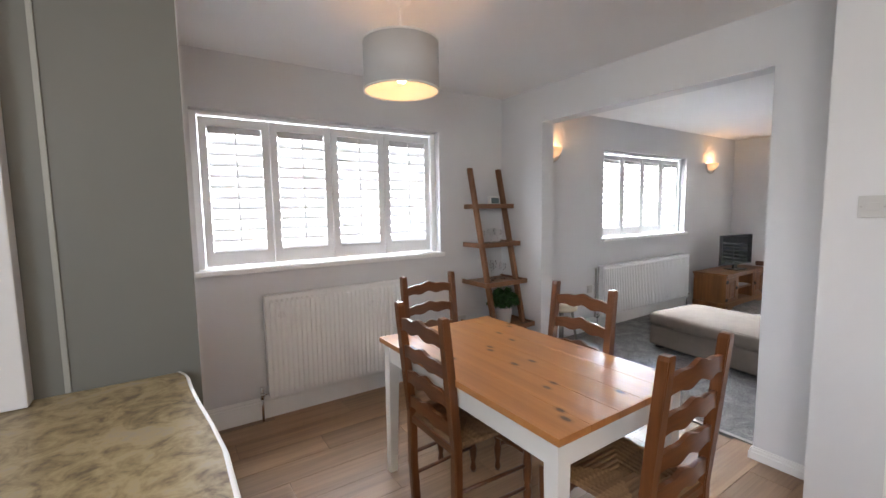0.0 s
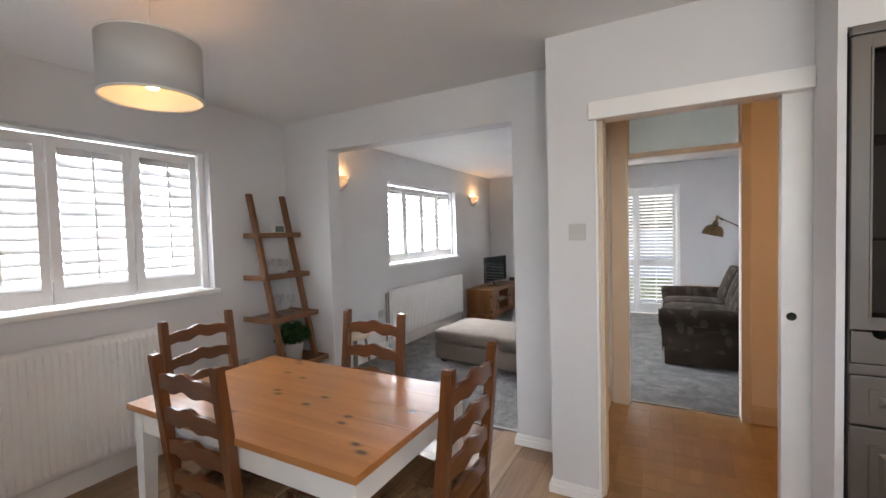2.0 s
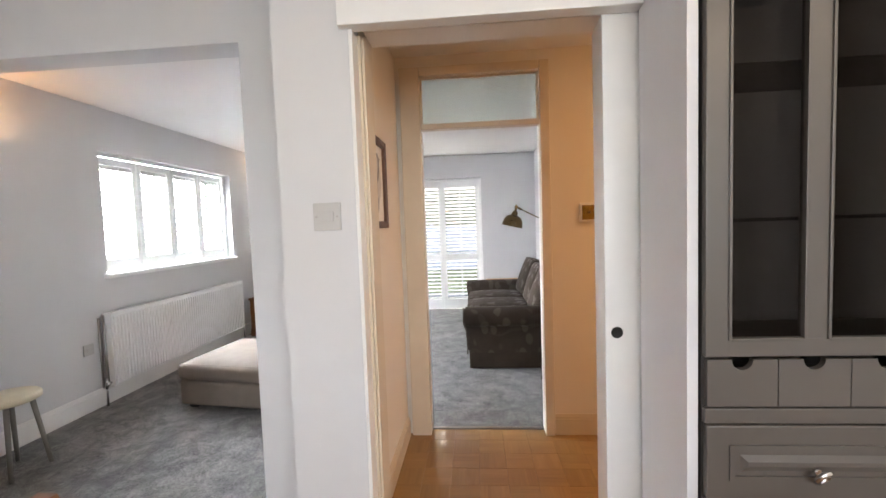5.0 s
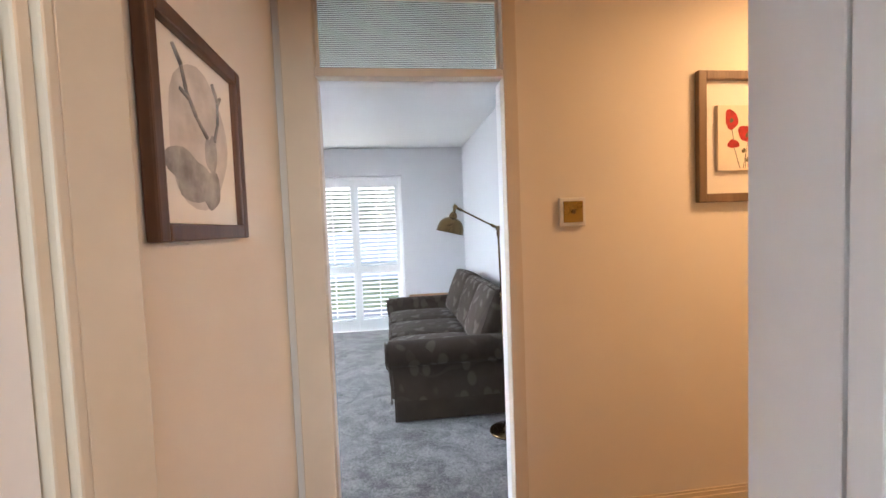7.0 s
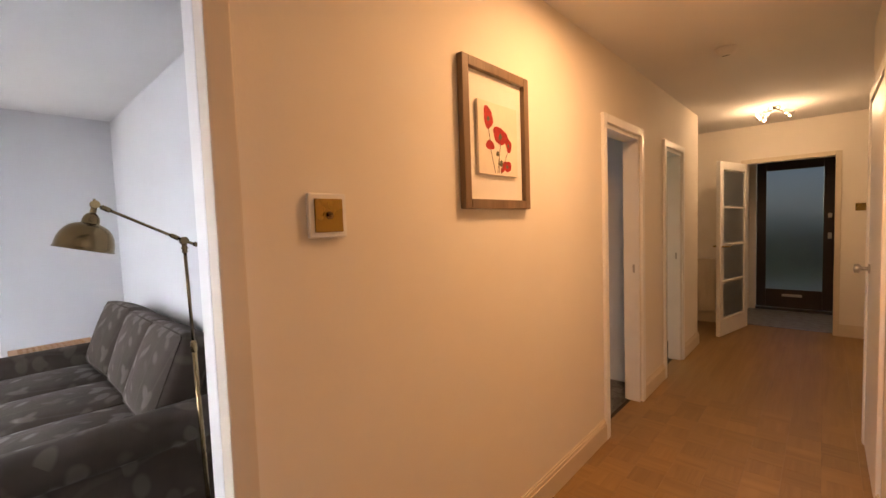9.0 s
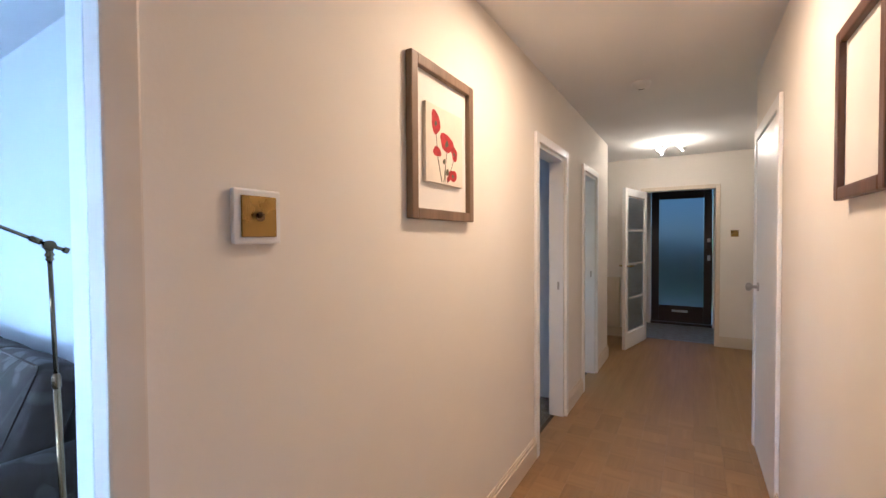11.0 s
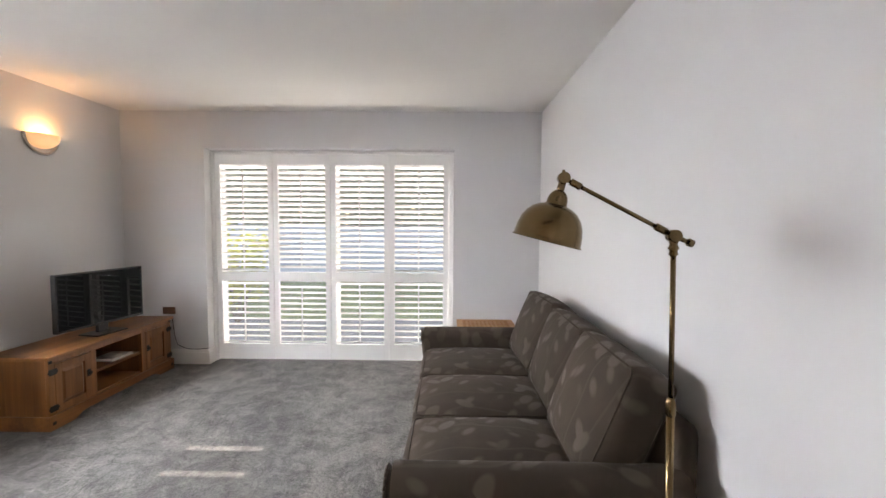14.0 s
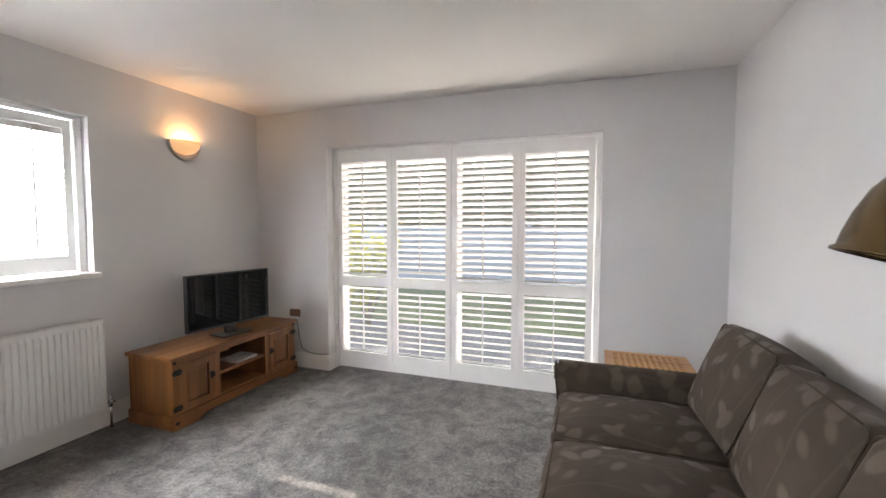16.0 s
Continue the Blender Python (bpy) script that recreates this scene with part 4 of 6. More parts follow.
def ladder_chair():
    """A ladder-back chair; the back stands at local y=0, the seat goes to +y, x across."""
    c = thing("dining_chair", "dark-stained wooden ladder-back dining chair with woven rush seat", "chair", group="chairs round the table")
    hw = 0.185
    lean = 0.055

    def back_y(z):
        return 0.0 if z < 0.45 else -lean * (z - 0.45) / 0.56

    for s in (-1, 1):
        bm = bmesh.new()
        rows = []
        for z in (0.0, 0.2, 0.45, 0.7, 0.99, 1.005):
            y, w, d = back_y(z) + (0.012 if z < 0.1 else 0.0), 0.019 if z < 1.0 else 0.015, 0.019 if z < 1.0 else 0.015
            rows.append([bm.verts.new((s * hw + a * w, y + b * d, z)) for a, b in ((-1, -1), (1, -1), (1, 1), (-1, 1))])
        for p, q in zip(rows, rows[1:]):
            for i in range(4):
                bm.faces.new((p[i], p[(i + 1) % 4], q[(i + 1) % 4], q[i]))
        bm.faces.new(rows[0][::-1])
        bm.faces.new(rows[-1])
        es = [e for e in bm.edges if abs(e.verts[0].co.z - e.verts[1].co.z) > 0.05]
        bmesh.ops.bevel(bm, geom=es, offset=0.004, segments=2, affect="EDGES")
        part("back_post", bm, M["chairwood"], c)
        bm = bmesh.new()
        lathe(bm, [(0.0, 0.0), (0.014, 0.0), (0.018, 0.02), (0.012, 0.05), (0.019, 0.09), (0.021, 0.13), (0.014, 0.16), (0.02, 0.18), (0.022, 0.25), (0.018, 0.30), (0.022, 0.34), (0.022, 0.445), (0.0, 0.447)], pose(s * 0.205, 0.385, 0), 14)
        part("front_leg", bm, M["chairwood"], c)
    for z in (0.52, 0.645, 0.77, 0.90):
        bm = bmesh.new()
        top, low = [], []
        for i in range(25):
            u = -1 + 2 * i / 24
            x = u * (hw - 0.012)
            hump = 0.020 * (0.5 + 0.5 * math.cos(u * math.pi)) + 0.006 * math.cos(3 * math.pi * u) * (1 - u * u)
            dip = 0.012 * (0.5 + 0.5 * math.cos(2 * u * math.pi)) * (1 - abs(u)) + 0.004 * math.cos(3 * math.pi * u)
            top.append((x, z + 0.032 + hump))
            low.append((x, z - 0.022 + dip))
        rows = []
        for (x, zt), (_, zl) in zip(top, low):
            bow = -0.014 * (1 - (x / hw) ** 2)
            y = back_y(z) + bow
            rows.append([bm.verts.new((x, y + d, zz)) for d, zz in ((-0.008, zl), (0.008, zl), (0.008, zt), (-0.008, zt))])
        for p, q in zip(rows, rows[1:]):
            for i in range(4):
                f = bm.faces.new((p[i], q[i], q[(i + 1) % 4], p[(i + 1) % 4]))
        bm.faces.new(rows[0])
        bm.faces.new(rows[-1][::-1])
        bmesh.ops.recalc_face_normals(bm, faces=bm.faces)
        part("slat", bm, M["chairwood_x"], c)
    # rush seat: four wedges that meet at the middle
    bm = bmesh.new()
    cor = [(-hw, 0.0), (hw, 0.0), (0.22, 0.40), (-0.22, 0.40)]
    n = 9
    for e in range(4):
        a, b = Vector((*cor[e], 0)), Vector((*cor[(e + 1) % 4], 0))
        m1 = Vector((0, 0.2, 0))
        for i in range(n):
            f0, f1 = i / n, (i + 0.86) / n
            p0, p1, q1, q0 = a.lerp(m1, f0), b.lerp(m1, f0), b.lerp(m1, f1), a.lerp(m1, f1)
            z = 0.462 - 0.012 * (i / n)
            vs = [bm.verts.new((p.x, p.y, zz)) for p, zz in ((p0, z - 0.012), (p1, z - 0.012), (p1.lerp(q1, 0.5), z), (p0.lerp(q0, 0.5), z), (q1, z - 0.012), (q0, z - 0.012))]
            for idx in ((0, 1, 2, 3), (3, 2, 4, 5)):
                f = bm.faces.new([vs[k] for k in idx])
                f.smooth = True
    box(bm, -0.17, 0.17, 0.01, 0.385, 0.425, 0.44)
    part("seat", bm, M["rush"], c, "woven brown rush seat")
    part("seat_rail", boxes((-hw, hw, -0.012, 0.012, 0.415, 0.45), bevel=0.004), M["chairwood_x"], c)
    part("seat_rail", boxes((-0.205, 0.205, 0.385, 0.405, 0.415, 0.45), bevel=0.004), M["chairwood_x"], c)
    for z in (0.14, 0.25):
        for s in (-1, 1):
            bm = bmesh.new()
            rod(bm, (s * hw, 0.01, z), (s * 0.205, 0.385, z), 0.009)
            part("stretcher", bm, M["chairwood"], c)
    bm = bmesh.new()
    lathe(bm, [(0.006, -0.20), (0.010, -0.15), (0.008, -0.12), (0.017, -0.08), (0.010, -0.04), (0.018, 0.0), (0.010, 0.04), (0.017, 0.08), (0.008, 0.12), (0.010, 0.15), (0.006, 0.20)], pose(0, 0.385, 0.30, 0, 90, 0), 12)
    part("front_stretcher", bm, M["chairwood"], c)
    return c


ch = ladder_chair()
ch.matrix_world = pose(3.353, 1.335, 0, 0, 0, 0)
copy_thing(ch, pose(2.935, 2.19, 0, 0, 0, -90))
copy_thing(ch, pose(3.825, 2.125, 0, 0, 0, 90))
copy_thing(ch, pose(3.428, 2.955, 0, 0, 0, 180))


def pendant():
    p = thing("pendant_lamp", "grey drum pendant lampshade with lit bulb", "ceiling lamp", (2.99, 2.5, 0))
    bm = bmesh.new()
    lathe(bm, [(0.0, H - 0.001), (0.05, H - 0.001), (0.055, H - 0.012), (0.05, H - 0.03), (0.02, H - 0.045), (0.0, H - 0.047)], None, 24)
    part("ceiling_rose", bm, M["plastic"], p, "white plastic ceiling rose")
    bm = bmesh.new()
    rod(bm, (0, 0, 2.19), (0, 0, H - 0.04), 0.0035)
    part("cord", bm, M["plastic"], p)
    bm = bmesh.new()
    lathe(bm, [(0.176, 2.0), (0.18, 2.0), (0.18, 2.222), (0.176, 2.222)], None, 48)
    part("shade", bm, M["shade"], p, "grey fabric drum shade")
    bm = bmesh.new()
    lathe(bm, [(0.1755, 2.222), (0.1755, 2.0)], None, 48)
    part("lining", bm, M["shade_in"], p, "pale inner lining")
    for z in (2.0, 2.222):
        bm = bmesh.new()
        lathe(bm, [(0.1745, z - 0.004), (0.182, z - 0.004), (0.182, z + 0.004), (0.1745, z + 0.004)], None, 48)
        part("rim", bm, M["shade_in"], p)
    bm = bmesh.new()
    for a in (0, 120, 240):
        rod(bm, (0.02 * math.cos(radians(a)), 0.02 * math.sin(radians(a)), 2.185), (0.176 * math.cos(radians(a)), 0.176 * math.sin(radians(a)), 2.185), 0.002, seg=6)
    lathe(bm, [(0.022, 2.14), (0.022, 2.20), (0.012, 2.205), (0.0, 2.205)], None, 16)
    part("spider", bm, M["plastic"], p)
    bm = bmesh.new()
    lathe(bm, [(0.0, 2.035), (0.02, 2.04), (0.03, 2.065), (0.022, 2.10), (0.013, 2.14)], None, 16)
    b = part("bulb", bm, M["bulb"], p, "lit warm bulb")
    b.visible_shadow = False


pendant()


def ladder_shelf():
    s = thing("ladder_shelf", "brown wooden ladder shelf leaning on the wall", "shelf")

    def at(z):
        return 3.675 - 0.43 * (1.79 - z) / 1.79

    for x in (4.285, 4.615):
        bm = bmesh.new()
        rows = []
        for z in (0.0, 1.79):
            y = at(z)
            rows.append([bm.verts.new((x + a * 0.017, y + b * 0.032, z)) for a, b in ((-1, -1), (1, -1), (1, 0.6), (-1, 0.6))])
        for i in range(4):
            bm.faces.new((rows[0][i], rows[0][(i + 1) % 4], rows[1][(i + 1) % 4], rows[1][i]))
        bm.faces.new(rows[0][::-1])
        bm.faces.new(rows[1])
        bmesh.ops.bevel(bm, geom=bm.edges[:], offset=0.004, segments=2, affect="EDGES")
        part("upright", bm, M["acacia"], s)
    for z, over in ((1.455, 0.03), (1.12, 0.045), (0.79, 0.06), (0.42, 0.075)):
        y = at(z)
        x0, x1 = 4.268 - over, 4.632 + 0.02
        f = y - 0.06 - over * 0.5
        part("shelf", boxes((x0, x1, f, 3.685, z - 0.02, z), bevel=0.003), M["acacia_x"], s)
        part("lip", boxes((x0, x1, f - 0.014, f, z - 0.025, z + 0.016), (x0 - 0.012, x0, f - 0.014, 3.68, z - 0.025, z + 0.016), (x1, x1 + 0.012, f - 0.014, 3.68, z - 0.025, z + 0.016), bevel=0.003), M["acacia_x"], s)
    return s


ladder_shelf()


def clock():
    c = thing("digital_thermostat", "small white digital thermostat standing on the shelf", "thermostat", (4.49, 3.58, 1.456), 6)
    part("case", boxes((-0.065, 0.065, -0.015, 0.02, 0, 0.085), bevel=0.008), M["plastic"], c)
    part("display", boxes((-0.048, 0.048, -0.0165, -0.0151, 0.02, 0.07)), M["lcd"], c, "grey display")


clock()


def wine_glass(x, y, z, tall, r):
    g = thing("wine_glass", "clear stemmed drinking glass on the shelf", "glass", (x, y, z), 0, "glasses on the ladder shelf")
    bm = bmesh.new()
    lathe(bm, [(0.0, 0.003), (0.03, 0.002), (0.03, 0.0), (0.0, 0.0)], None, 16)
    part("foot", bm, M["clear"], g)
    bm = bmesh.new()
    rod(bm, (0, 0, 0.003), (0, 0, tall * 0.5), 0.0035, seg=8)
    part("stem", bm, M["clear"], g)
    bm = bmesh.new()
    lathe(bm, [(0.003, tall * 0.5), (r * 0.8, tall * 0.62), (r, tall * 0.78), (r * 0.8, tall), (r * 0.77, tall), (r * 0.97, tall * 0.78), (r * 0.77, tall * 0.635), (0.0, tall * 0.52)], None, 16)
    part("bowl", bm, M["clear"], g)


for x, y, z, t, r in ((4.36, 3.60, 1.11, 0.11, 0.034), (4.45, 3.57, 1.11, 0.13, 0.04), (4.53, 3.58, 1.11, 0.12, 0.04), (4.38, 3.5, 0.79, 0.16, 0.03), (4.46, 3.56, 0.79, 0.17, 0.03), (4.53, 3.51, 0.79, 0.15, 0.03)):
    wine_glass(x, y, z + (0.011 if z > 1 else 0.001), t, r)


def pot_plant():
    p = thing("potted_plant", "bushy green plant in a small white pot", "plant", (4.46, 3.42, 0.421))
    bm = bmesh.new()
    lathe(bm, [(0.0, 0.0), (0.06, 0.0), (0.078, 0.135), (0.082, 0.14), (0.075, 0.14), (0.07, 0.12), (0.0, 0.12)], None, 24)
    part("pot", bm, M["pot"], p, "white ceramic pot")
    bm = bmesh.new()
    rnd = random.Random(3)
    for _ in range(900):
        d = Vector((rnd.gauss(0, 1), rnd.gauss(0, 1), abs(rnd.gauss(0, 0.8)))).normalized()
        c = Vector((0, 0, 0.16)) + Vector((d.x * 0.15, d.y * 0.13, d.z * 0.16)) * rnd.uniform(0.35, 1.0)
        q = Euler((rnd.uniform(-1, 1), rnd.uniform(-1, 1), rnd.uniform(0, 6.3))).to_matrix()
        w, ln = 0.013, 0.024
        vs = [bm.verts.new(c + q @ Vector(v)) for v in ((0, -ln, 0), (w, 0, 0.004), (0, ln, -0.004), (-w, 0, 0.004))]
        bm.faces.new(vs)
    part("foliage", bm, M["leaf"], p, "dense small green leaves")


pot_plant()


def wall_plate(name, label, x, y, z, facing, w=0.086, h=0.086, mat="socketgrey", rocker=True, cat="switch"):
    """A small plate on a wall, local +y into the room."""
    rz = {"-x": 90, "+x": -90, "-y": 180, "+y": 0}[facing]
    s = thing(name, label, cat, (x, y, z), rz)
    part("plate", boxes((-w / 2, w / 2, 0.0005, 0.011, -h / 2, h / 2), bevel=0.003), M[mat], s)
    if rocker:
        part("rocker", boxes((-0.022, 0.022, 0.0105, 0.015, -0.016, 0.016), bevel=0.002), M[mat], s)
        bm = bmesh.new()
        for sx in (-1, 1):
            rod(bm, (sx * w * 0.38, 0.011, 0), (sx * w * 0.38, 0.012, 0), 0.004, seg=10)
        part("screw", bm, M["steel"], s)
    return s


wall_plate("light_switch", "white plastic light switch on the wall", 4.28, 1.095, 1.415, "-x", 0.086, 0.086)
wall_plate("wall_socket", "white double socket low on the wall", 4.17, 3.70, 0.42, "-y", 0.145, 0.086, cat="socket")
wall_plate("wall_socket", "white single socket low on the wall", 6.02, 3.70, 0.49, "-y", cat="socket")


def brass_switch(x, y, z, facing, w=0.088):
    rz = {"-x": 90, "+x": -90, "+y": 0}[facing]
    s = thing("light_switch", "brass light switch on a white back plate", "switch", (x, y, z), rz)
    part("back_plate", boxes((-0.058, 0.058, 0.0005, 0.016, -0.06, 0.06), bevel=0.005), M["plastic"], s)
    part("plate", boxes((-0.043, 0.043, 0.0155, 0.021, -0.045, 0.045), bevel=0.002), M["brass_plate"], s, "polished brass plate")
    bm = bmesh.new()
    rod(bm, (0, 0.021, 0), (0, 0.024, 0), 0.011, seg=16)
    rod(bm, (0, 0.022, 0), (0.008, 0.036, 0.004), 0.004, 0.005, seg=10)
    part("toggle", bm, M["brass"], s)


brass_switch(5.69, -0.067, 1.422, "-x")
wall_plate("light_switch", "brass light switch by the front door", 4.40, -5.75, 1.42, "+y", 0.08, 0.08, "brass_plate", False)


def raised_front(parent, name, x, y0, y1, z0, z1, cols, knob_at=None, label=""):
    """A cabinet front facing -x with raised fields."""
    st = 0.05
    rows = [(x, x + 0.018, y0, y1, z0, z1)]
    d = part(name, boxes(*rows, bevel=0.004), M["taupe"], parent, label)
    w = (y1 - y0 - st * (cols + 1)) / cols
    for i in range(cols):
        a = y0 + st + i * (w + st)
        lo, hi = z0 + (0.045 if z1 - z0 < 0.25 else 0.06), z1 - (0.045 if z1 - z0 < 0.25 else 0.06)
        bm = boxes((x - 0.004, x - 0.0002, a, a + w, lo, lo + 0.012), (x - 0.004, x - 0.0002, a, a + w, hi - 0.012, hi), (x - 0.004, x - 0.0002, a, a + 0.012, lo + 0.012, hi - 0.012), (x - 0.004, x - 0.0002, a + w - 0.012, a + w, lo + 0.012, hi - 0.012))
        part("moulding", bm, M["taupe"], d)
        bm = bmesh.new()
        vs = box(bm, x - 0.007, x - 0.0002, a + 0.024, a + w - 0.024, lo + 0.024, hi - 0.024)
        for v in vs:
            if v.co.x < x - 0.005:
                v.co.y += 0.014 if v.co.y < a + w / 2 else -0.014
                v.co.z += 0.014 if v.co.z < (lo + hi) / 2 else -0.014
        part("raised_panel", bm, M["taupe"], d)
    if knob_at:
        ring_knob(d, x, *knob_at)
    return d


def ring_knob(parent, x, y, z):
    bm = bmesh.new()
    rod(bm, (x, y, z), (x - 0.014, y, z), 0.007, seg=12)
    m = pose(x - 0.026, y, z - 0.004, 0, 60, 20)
    pr = [(0.0165 + 0.006 * math.cos(2 * math.pi * i / 10), 0.006 * math.sin(2 * math.pi * i / 10)) for i in range(11)]
    lathe(bm, pr, m, 18)
    part("knob", bm, M["chrome"], parent, "chrome ring knob")


def dresser():
    d = thing("dresser", "tall taupe built-in dresser with glazed upper doors", "cabinet")
    y0, y1, g = -0.852, 0.118, -0.366
    # carcass colour already includes the shade behind the glass
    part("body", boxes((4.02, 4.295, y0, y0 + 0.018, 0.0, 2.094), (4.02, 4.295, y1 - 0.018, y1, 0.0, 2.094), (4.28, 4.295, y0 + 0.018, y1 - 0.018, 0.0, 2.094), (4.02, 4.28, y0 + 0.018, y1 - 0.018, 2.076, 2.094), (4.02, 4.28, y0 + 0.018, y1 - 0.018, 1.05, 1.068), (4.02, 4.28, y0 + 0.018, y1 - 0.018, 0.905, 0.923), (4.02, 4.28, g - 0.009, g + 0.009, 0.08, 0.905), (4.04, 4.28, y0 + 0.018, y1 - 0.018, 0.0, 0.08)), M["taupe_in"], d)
    part("rail", boxes((4.002, 4.0195, y0, y1, 0.892, 0.928), bevel=0.003), M["taupe"], d)
    part("cornice", boxes((3.992, 4.0195, y0, y1 + 0.004, 2.066, 2.098), bevel=0.006), M["taupe"], d)
    for z in (1.36, 1.72):
        part("glass_shelf", boxes((4.05, 4.275, y0 + 0.02, y1 - 0.02, z, z + 0.008)), M["smoked"], d).visible_shadow = False
    for a, b, inner in ((g + 0.003, y1, 1), (y0, g - 0.003, -1)):
        z0, z1 = 1.05, 2.064
        mid = (a + b) / 2
        st = 0.056
        rows = [(4.0, 4.0195, a, a + st, z0, z1), (4.0, 4.0195, b - st, b, z0, z1), (4.0008, 4.019, mid - 0.029, mid + 0.029, z0 + 0.04, z1 - 0.045), (4.0004, 4.0192, a + st - 0.005, b - st + 0.005, z0 + 0.0005, z0 + 0.045), (4.0004, 4.0192, a + st - 0.005, b - st + 0.005, z1 - 0.05, z1 - 0.0005)]
        door = part("glazed_door", boxes(rows[0], bevel=0.003), M["taupe"], d)
        for r, name in zip(rows[1:], ("stile", "glazing_bar", "rail", "rail")):
            part(name, boxes(r, bevel=0.003), M["taupe"], door)
        for p, q in ((a + st, mid - 0.029), (mid + 0.029, b - st)):
            part("bead", boxes((3.996, 4.003, p - 0.007, p, z0 + 0.04, z1 - 0.045), (3.996, 4.003, q, q + 0.007, z0 + 0.04, z1 - 0.045), (3.996, 4.003, p, q, z0 + 0.038, z0 + 0.045), (3.996, 4.003, p, q, z1 - 0.05, z1 - 0.043), bevel=0.0015), M["taupe"], door)
            part("pane", boxes((4.008, 4.012, p, q, z0 + 0.045, z1 - 0.05)), M["smoked"], door, "dark clear glass").visible_shadow = False
        ring_knob(door, 4.0, (a + 0.03) if inner > 0 else (b - 0.03), 1.052)
        # spice drawers with scooped grips
        w = (b - a - 0.01) / 3
        for i in range(3):
            p = a + 0.005 + i * w
            bm = bmesh.new()
            c = p + w / 2
            pts = [(p + 0.001, 0.932), (p + w - 0.001, 0.932), (p + w - 0.001, 1.043), (c + 0.024, 1.043)]
            pts += [(c + 0.024 * math.cos(radians(t)), 1.043 - 0.024 * math.sin(radians(t))) for t in range(15, 180, 15)]
            pts += [(c - 0.024, 1.043), (p + 0.001, 1.043)]
            prism(bm, pts, 0.015, Matrix(((0, 1, 0, 4.004), (1, 0, 0, 0), (0, 0, 1, 0), (0, 0, 0, 1))))
            part("spice_drawer", bm, M["taupe"], d)
        raised_front(d, "drawer", 4.0, a + 0.003, b - 0.003, 0.712, 0.888, 1, (mid, 0.785))
        raised_front(d, "cupboard_door", 4.0, a + 0.003, b - 0.003, 0.085, 0.704, 2, ((a + 0.035) if inner > 0 else (b - 0.035), 0.652))
    return d


dresser()


def kitchen_trolley():
    t = thing("kitchen_trolley", "pale pine trolley with raised rails and a brown top", "trolley")
    x0, x1, y0, y1 = 2.72, 3.245, -0.36, 0.12
    for y in (y0, y1 - 0.042):
        part("side_rail", boxes((x0, x1, y, y + 0.042, 0.77, 0.85), bevel=0.004), M["palepine"], t)
    part("end_rail", boxes((x0, x0 + 0.02, y0 + 0.0425, y1 - 0.0425, 0.77, 0.835), bevel=0.002), M["palepine"], t)
    part("end_rail", boxes((x1 - 0.02, x1, y0 + 0.0425, y1 - 0.0425, 0.77, 0.835), bevel=0.002), M["palepine"], t)
    part("top", boxes((x0 + 0.0205, x1 - 0.0205, y0 + 0.0425, y1 - 0.0425, 0.80, 0.826), bevel=0.002), M["acacia_x"], t, "brown wooden top")
    part("edging", boxes((x1 - 0.019, x1 - 0.004, y0 + 0.0425, y1 - 0.0425, 0.8352, 0.838)), M["steel"], t, "thin metal edging")
    for x in (x0 + 0.002, x1 - 0.044):
        for y in (y0 + 0.001, y1 - 0.041):
            part("leg", boxes((x, x + 0.042, y, y + 0.04, 0.0, 0.7695), bevel=0.003), M["palepine"], t)
    part("shelf", boxes((x0 + 0.045, x1 - 0.045, y0 + 0.02, y1 - 0.02, 0.25, 0.27), bevel=0.002), M["palepine"], t)
    for y in (y0 + 0.01, y1 - 0.03):
        part("shelf_bearer", boxes((x0 + 0.0445, x1 - 0.0445, y, y + 0.02, 0.215, 0.2495)), M["palepine"], t)


kitchen_trolley()


